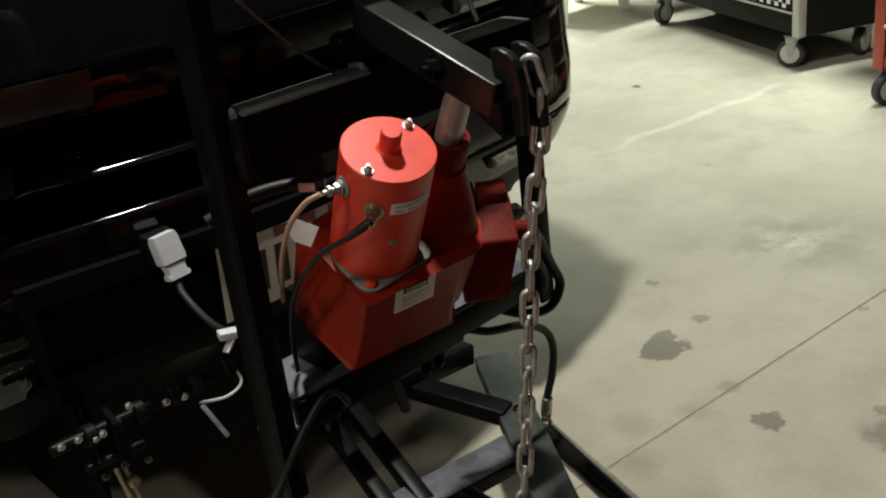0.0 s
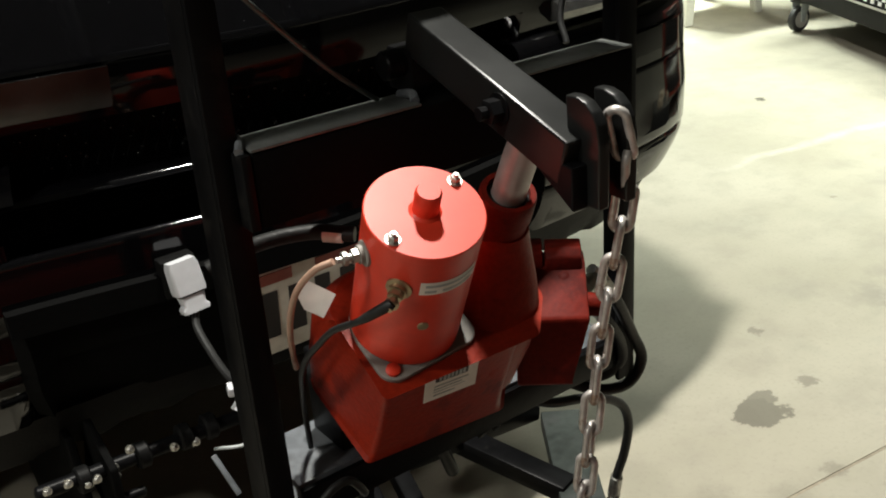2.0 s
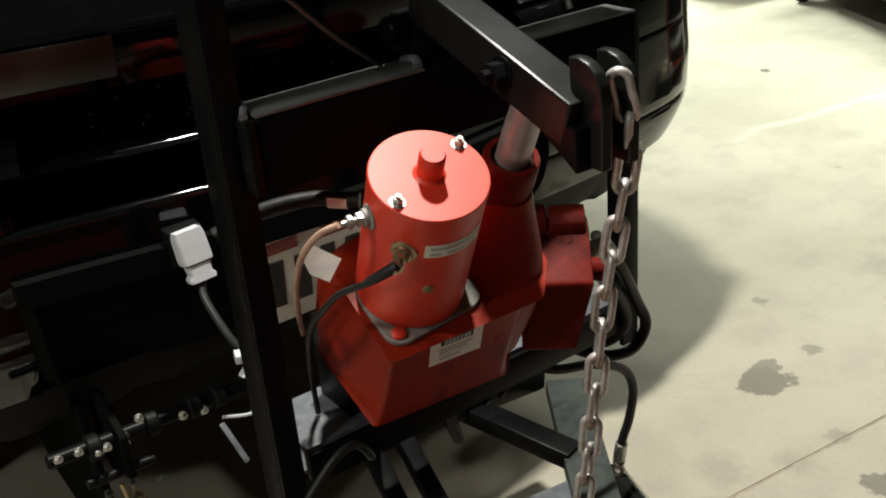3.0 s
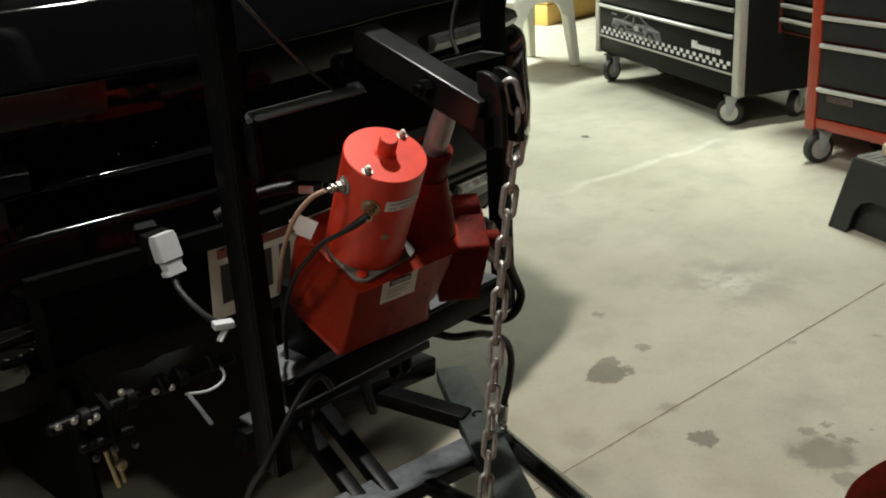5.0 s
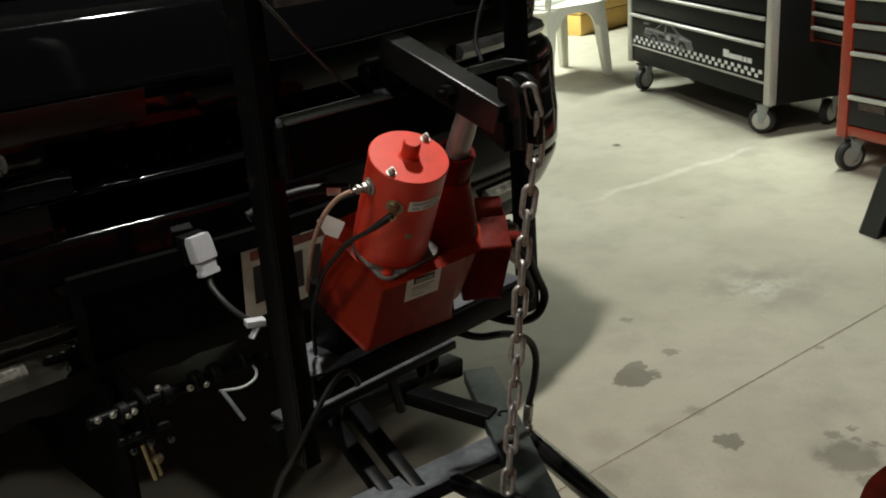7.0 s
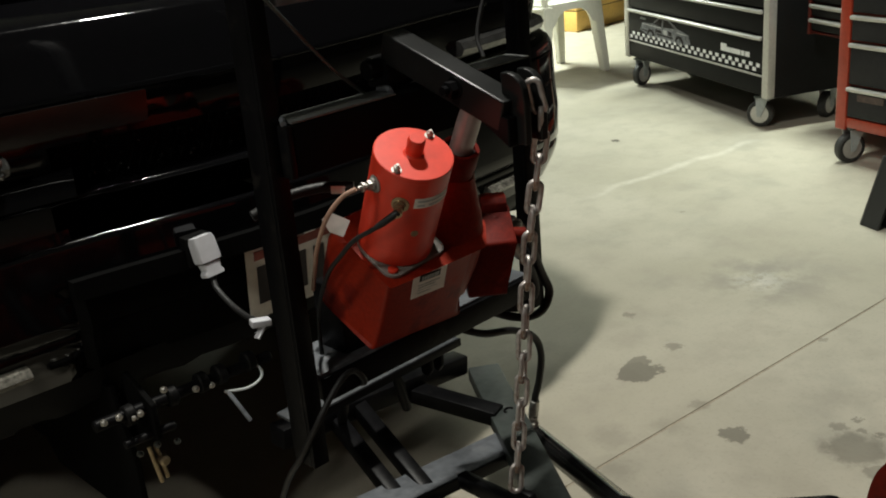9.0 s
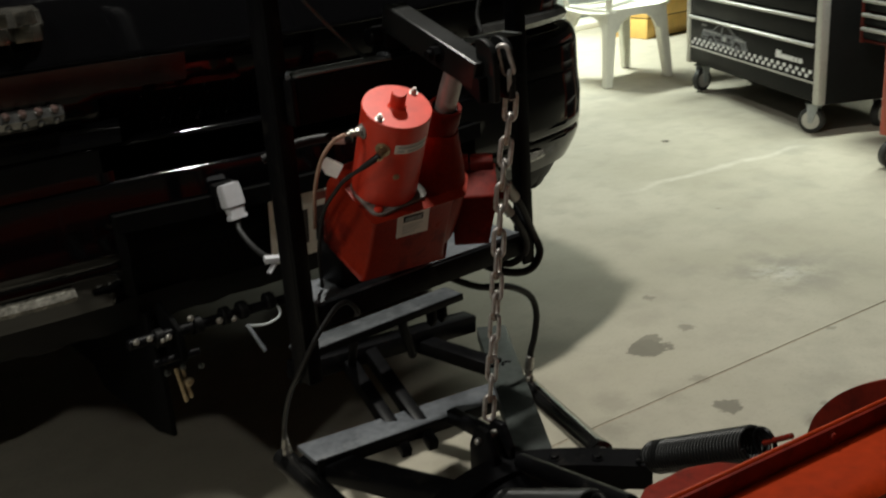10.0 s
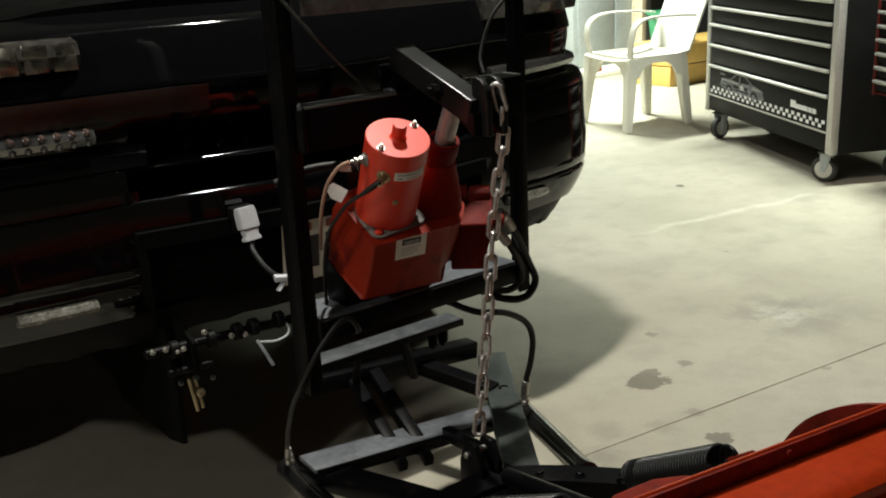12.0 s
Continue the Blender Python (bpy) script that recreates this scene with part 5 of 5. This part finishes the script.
def black_cabinet():
    c, m = cabinet("black_tool_cabinet", (4.12, 2.56), -117.3, 1.485, 0.52, 0.166, 1.08, [0.28, 0.466, 0.592, 0.716, 0.82, 0.93, 1.04], CARTBLACK, CARTBLACK,
                   "black roll cabinet with aluminium grips and checkered print", [(0.11, 0.07, 20), (1.37, 0.07, -50), (0.11, 0.44, 10), (1.37, 0.44, 25)], ALU, 0.05)

    def put(bm):
        bmesh.ops.transform(bm, matrix=m, verts=bm.verts)
        return bm
    part("bottom_trim", put(box((0.05, -0.006, 0.268), (1.435, 0.0, 0.278), 0.001)), ALU, c)
    for i in range(44):
        row = i % 2
        x = 0.075 + i * 0.0305
        part("checker", put(box((x, -0.0034, 0.290 + 0.022 * row), (x + 0.026, 0.0, 0.308 + 0.022 * row))), WHITEMARK, c)
    # a plain car outline, and a plain bar mark in place of the maker's name
    car = [(0.0, 0.02), (0.03, 0.075), (0.16, 0.085), (0.24, 0.135), (0.36, 0.14), (0.47, 0.085), (0.60, 0.06), (0.62, 0.0), (0.5, -0.02), (0.12, -0.01), (0.0, 0.02)]

    def on_panel(outline, out, mat, name, label=""):
        bm = bmesh.new()
        front = [bm.verts.new((0.20 + x * 0.92, -0.0012 - out, 0.335 + z * 0.8)) for x, z in outline]
        f = bm.faces.new(front)
        bmesh.ops.solidify(bm, geom=[f], thickness=0.0008)
        part(name, put(bm), mat, c, label)
    on_panel(car[:-1], 0.0010, GREYMARK, "car_print", "grey printed car")
    on_panel([(0.175, 0.082), (0.25, 0.124), (0.285, 0.126), (0.275, 0.072)], 0.0020, INK, "car_window")
    on_panel([(0.305, 0.126), (0.355, 0.126), (0.435, 0.082), (0.295, 0.072)], 0.0020, INK, "car_window")
    for x in (0.14, 0.49):
        on_panel([(x + 0.048 * math.cos(a * math.pi / 6), 0.0 + 0.042 * math.sin(a * math.pi / 6)) for a in range(12)], 0.0020, INK, "car_wheel")
        on_panel([(x + 0.026 * math.cos(a * math.pi / 5), 0.0 + 0.022 * math.sin(a * math.pi / 5)) for a in range(10)], 0.0030, GREYMARK, "car_hub")
    for x0, x1, z0, z1, mat in ((0.03, 0.27, 0.066, 0.072, WHITEMARK), (0.22, 0.42, 0.012, 0.022, INK), (0.30, 0.345, 0.026, 0.060, WHITEMARK), (0.36, 0.40, 0.028, 0.056, INK), (0.20, 0.28, 0.030, 0.050, INK), (0.46, 0.58, 0.056, 0.062, WHITEMARK), (0.02, 0.09, 0.022, 0.030, INK)):
        on_panel([(x0, z0), (x1, z0 - 0.004), (x1, z1 - 0.004), (x0, z1)], 0.0020, mat, "car_stripe")
    on_panel([(0.0, 0.098), (0.075, 0.098), (0.085, 0.112), (0.01, 0.115)], 0.0020, GREYMARK, "car_wing")
    for x0, w in ((1.07, 0.05), (1.125, 0.035), (1.165, 0.035), (1.205, 0.04), (1.255, 0.025), (1.29, 0.035)):
        part("maker_bar", put(box((x0, -0.0034, 0.350), (x0 + w, 0.0, 0.374 if x0 > 1.1 else 0.388))), WHITEMARK, c)


black_cabinet()


def side_cabinet():
    cabinet("side_cabinet", (3.515, 1.09), -117.3, 0.42, 0.33, 0.478, 1.08, [0.495, 0.56, 0.625, 0.69, 0.755, 0.82, 0.885, 0.95], SIDERED, CARTBLACK,
                   "narrow dark red side cabinet with aluminium grips beside the black one", [], None, 0.02)


side_cabinet()
c_red, m_red = cabinet("red_tool_cabinet", (3.156, 0.768), -106.9, 0.78, 0.48, 0.150, 1.10, [0.205, 0.345, 0.53, 0.645, 0.76, 0.88, 1.0], CARTRED, CARTGREY,
                       "red roll cabinet with dark grey drawers", [(0.06, 0.06, -15), (0.66, 0.08, 20), (0.11, 0.40, 0), (0.66, 0.40, 30)], None, 0.055)
bm = box((0.11, -0.0034, 0.285), (0.245, 0.0, 0.315))
bmesh.ops.transform(bm, matrix=m_red, verts=bm.verts)
part("drawer_mark", bm, BULB, c_red, "faded brown bar mark")


# ---- step stool with offcuts ----
def stool():
    s = thing("step_stool", (2.467, 0.325, 0), "dark grey plastic step stool with a dusty tread", "stool", turn=-113.7)
    m = pose(2.467, 0.325, 0, 0, 0, -113.7)

    def put(bm):
        bmesh.ops.transform(bm, matrix=m, verts=bm.verts)
        return bm
    W, D, H = 0.44, 0.34, 0.262

    def leg_wall(p0, p1, q0, q1):
        """One flared side with an arched opening: p0-p1 at the floor, q0-q1 at the top."""
        p0, p1, q0, q1 = (Vector(v) for v in (p0, p1, q0, q1))
        def at(u, v):
            return p0.lerp(p1, u).lerp(q0.lerp(q1, u), v)
        out = [at(0, 0), at(0, 1), at(1, 1), at(1, 0), at(0.82, 0), at(0.80, 0.34), at(0.75, 0.45), at(0.65, 0.51), at(0.35, 0.51), at(0.25, 0.45), at(0.20, 0.34), at(0.18, 0)]
        bm = bmesh.new()
        vs = [bm.verts.new(p) for p in out]
        for ids in ((0, 1, 10, 11), (1, 9, 10), (1, 8, 9), (1, 2, 7, 8), (2, 6, 7), (2, 5, 6), (2, 3, 4, 5)):
            bm.faces.new([vs[i] for i in ids])
        bmesh.ops.recalc_face_normals(bm, faces=bm.faces)
        bmesh.ops.solidify(bm, geom=list(bm.faces), thickness=0.010)
        return bm
    i0, j0 = 0.045, 0.045
    a, b, c, d = (0, 0, 0), (W, 0, 0), (W, D, 0), (0, D, 0)
    e, f, g, h = (i0, j0, H), (W - i0, j0, H), (W - i0, D - j0, H), (i0, D - j0, H)
    for p, q, r, t in ((a, b, e, f), (b, c, f, g), (c, d, g, h), (d, a, h, e)):
        part("side", put(leg_wall(p, q, r, t)), STOOLMAT, s)
    k = 0.035
    skirt = [[Vector((x0, y0, z)), Vector((x1, y0, z)), Vector((x1, y1, z)), Vector((x0, y1, z))] for x0, x1, y0, y1, z in ((k, W - k, k, D - k, 0.004), (i0 + 0.02, W - i0 - 0.02, j0 + 0.02, D - j0 - 0.02, H - 0.02))]
    part("inner_wall", put(ring_loft(skirt)), STOOLMAT, s, "recessed dark inside of the stool")
    for p, q in ((a, e), (b, f), (c, g), (d, h)):
        part("corner_rib", put(tube([p, Vector(p).lerp(Vector(q), 0.5), q], 0.013, 8, 2)), STOOLMAT, s)
    part("tread", put(ring_loft([rounded_rect(i0 - 0.006, W - i0 + 0.006, j0 - 0.006, D - j0 + 0.006, 0.02, z) for z in (H - 0.006, H + 0.004, H + 0.008)])), STOOLTOP, s, "dusty ribbed tread")
    for k in range(11):
        x = i0 + 0.02 + k * 0.031
        part("tread_rib", put(box((x, j0 + 0.01, H + 0.007), (x + 0.008, D - j0 - 0.01, H + 0.0105), 0.001)), STOOLTOP, s)
    top = H + 0.0105

    def block(x, y, z, sx, sy, sz, turn):
        bm = box((-sx / 2, -sy / 2, 0), (sx / 2, sy / 2, sz), 0.0025)
        bmesh.ops.transform(bm, matrix=m @ pose(x, y, z, 0, 0, turn), verts=bm.verts)
        solo("wood_block", bm, PINE, "pale pine offcut lying on the step stool", "wood block", "offcuts on the stool")
    block(0.10, 0.18, top, 0.045, 0.13, 0.042, 12)
    block(0.265, 0.155, top, 0.10, 0.17, 0.040, 16)
    block(0.25, 0.18, top + 0.040, 0.09, 0.11, 0.038, 10)


stool()


# ---- chair, boxes and clutter by the wall ----
def garden_chair():
    c = thing("garden_chair", (4.1, 3.15, 0), "white moulded plastic garden chair with arms", "chair", turn=-12)
    m = pose(3.85, 2.98, 0, 0, 0, -12)

    def put(bm):
        bmesh.ops.transform(bm, matrix=m, verts=bm.verts)
        return bm

    def leg(x, y, tx, ty, top):
        rings = []
        for z, w in ((0, 0.026), (0.2, 0.031), (top, 0.038)):
            t = z / top
            cx, cy = x + (tx - x) * t, y + (ty - y) * t
            rings.append([Vector((cx - w, cy - w, z)), Vector((cx + w, cy - w, z)), Vector((cx + w, cy + w, z)), Vector((cx - w, cy + w, z))])
        bm = ring_loft(rings)
        bmesh.ops.bevel(bm, geom=list(bm.edges), offset=0.006, segments=2, affect="EDGES")
        return put(bm)
    for x, y, tx, ty in ((0, 0, 0.05, 0.03), (0, 0.52, 0.05, 0.49), (0.52, 0.03, 0.47, 0.07), (0.52, 0.49, 0.47, 0.45)):
        part("leg", leg(x, y, tx, ty, 0.475), CHAIRMAT, c)
    for lo, hi, axis in (((0.04, 0.48), (0.030, 0.046), "x"), ((0.06, 0.46), (0.020, 0.036), "y"), ((0.06, 0.46), (0.484, 0.500), "y"), ((0.06, 0.46), (0.462, 0.478), "x")):
        arch = [(lo[0], 0.484), (lo[0], 0.33)]
        for i in range(9):
            u = i / 8
            arch.append((lo[0] + 0.045 + (lo[1] - lo[0] - 0.09) * u, 0.345 + 0.092 * (1 - (2 * u - 1) ** 4)))
        arch += [(lo[1], 0.33), (lo[1], 0.484)]
        part("apron", put(prism(arch, axis, hi[0], hi[1])), CHAIRMAT, c)
    rows = []
    for i in range(9):
        x = 0.0 + 0.52 * i / 8
        z = 0.50 - 0.03 * math.sin(math.pi * i / 8) - (0.03 if i == 0 else 0)
        rows.append([Vector((x, 0.02 + 0.48 * j / 8, z - 0.015 * math.sin(math.pi * j / 8))) for j in range(9)])
    part("seat", put(sheet(rows, 0.012)), CHAIRMAT, c)
    rows = []
    for i in range(9):
        z = 0.47 + 0.45 * i / 8
        rows.append([Vector((0.53 + 0.19 * (i / 8) + 0.03 * math.sin(math.pi * j / 8), 0.04 + 0.44 * j / 8, z)) for j in range(9)])
    part("backrest", put(sheet(rows, 0.012)), CHAIRMAT, c)
    for y in (0.0, 0.52):
        bm = bmesh.new()
        pts = smooth_path([(0.04, y + (0.03 if y < 0.1 else -0.03), 0.47), (0.03, y, 0.60), (0.06, y, 0.69), (0.16, y, 0.73), (0.36, y, 0.735), (0.56, y + (0.04 if y < 0.1 else -0.04), 0.72)], 5)
        rings = []
        for i, p in enumerate(pts):
            d = (pts[min(i + 1, len(pts) - 1)] - pts[max(i - 1, 0)]).normalized()
            side = Vector((0, 1, 0)) * 0.026
            n = d.cross(Vector((0, 1, 0))).normalized() * 0.006
            rings.append([p - side - n, p + side - n, p + side + n, p - side + n])
        part("armrest", put(ring_loft(rings, bm)), CHAIRMAT, c)


garden_chair()


def chest(name, lo, hi, mat, label, cat, lid=0.0):
    t = thing(name, ((lo[0] + hi[0]) / 2, (lo[1] + hi[1]) / 2, lo[2]), label, cat)
    z = hi[2] - lid
    part("body", box(lo, (hi[0], hi[1], z - 0.006), 0.008), mat, t)
    if lid:
        part("lid", box((lo[0] - 0.006, lo[1] - 0.008, z), (hi[0] + 0.006, hi[1] + 0.008, hi[2]), 0.008), mat, t)
        part("lid_seam", box((lo[0] + 0.006, lo[1] + 0.004, z - 0.008), (hi[0] - 0.006, hi[1] - 0.004, z + 0.002)), INK, t)
    return t


chest("yellow_chest", (5.50, 4.02, 0), (6.6, 4.45, 0.34), YELLOW, "yellow painted chest with a lid seam", "chest", 0.17)
g = chest("grey_locker", (5.55, 5.2, 0), (6.6, 5.7, 1.4), GREYMETAL, "grey painted metal locker by the wall", "locker")
part("door", box((5.60, 5.185, 0.08), (6.06, 5.2, 1.36), 0.003), GREYMETAL, g)
part("door", box((6.09, 5.185, 0.08), (6.55, 5.2, 1.36), 0.003), GREYMETAL, g)
part("plinth", box((5.5, 4.88, 0.0), (6.65, 5.2, 0.05), 0.004), CHAIRMAT, g)
solo("red_can", turned((5.62, 4.95, 0.05), (5.62, 4.95, 1), [(0, 0.025), (0.004, 0.028), (0.10, 0.028), (0.12, 0.014), (0.14, 0.012)], 20), CARTRED, "small red can standing on the locker plinth", "can")


def bucket():
    b = thing("bucket", (5.64, 4.22, 0.342), "green plastic bucket standing on the yellow chest", "bucket")
    bm = turned((5.64, 4.22, 0.342), (5.64, 4.22, 1), [(0, 0.10), (0.24, 0.135), (0.242, 0.15), (0.262, 0.15), (0.262, 0.132), (0.02, 0.096), (0.02, 0.001)], 28)
    part("pail", bm, GREEN, b)
    part("bail", tube([(5.49, 4.22, 0.58), (5.51, 4.15, 0.54), (5.64, 4.08, 0.50), (5.77, 4.15, 0.54), (5.79, 4.22, 0.58)], 0.003, 6), STEEL, b)


bucket()
solo("plywood_board", box((6.30, 5.05, 0), (6.36, 5.18, 1.3), 0.002), PINE, "narrow brown board leaning by the locker", "board")
chest("dark_bin", (6.5, 4.35, 0), (7.3, 5.0, 0.75), PLASTIC, "dark plastic bin with clutter", "bin", 0.06)
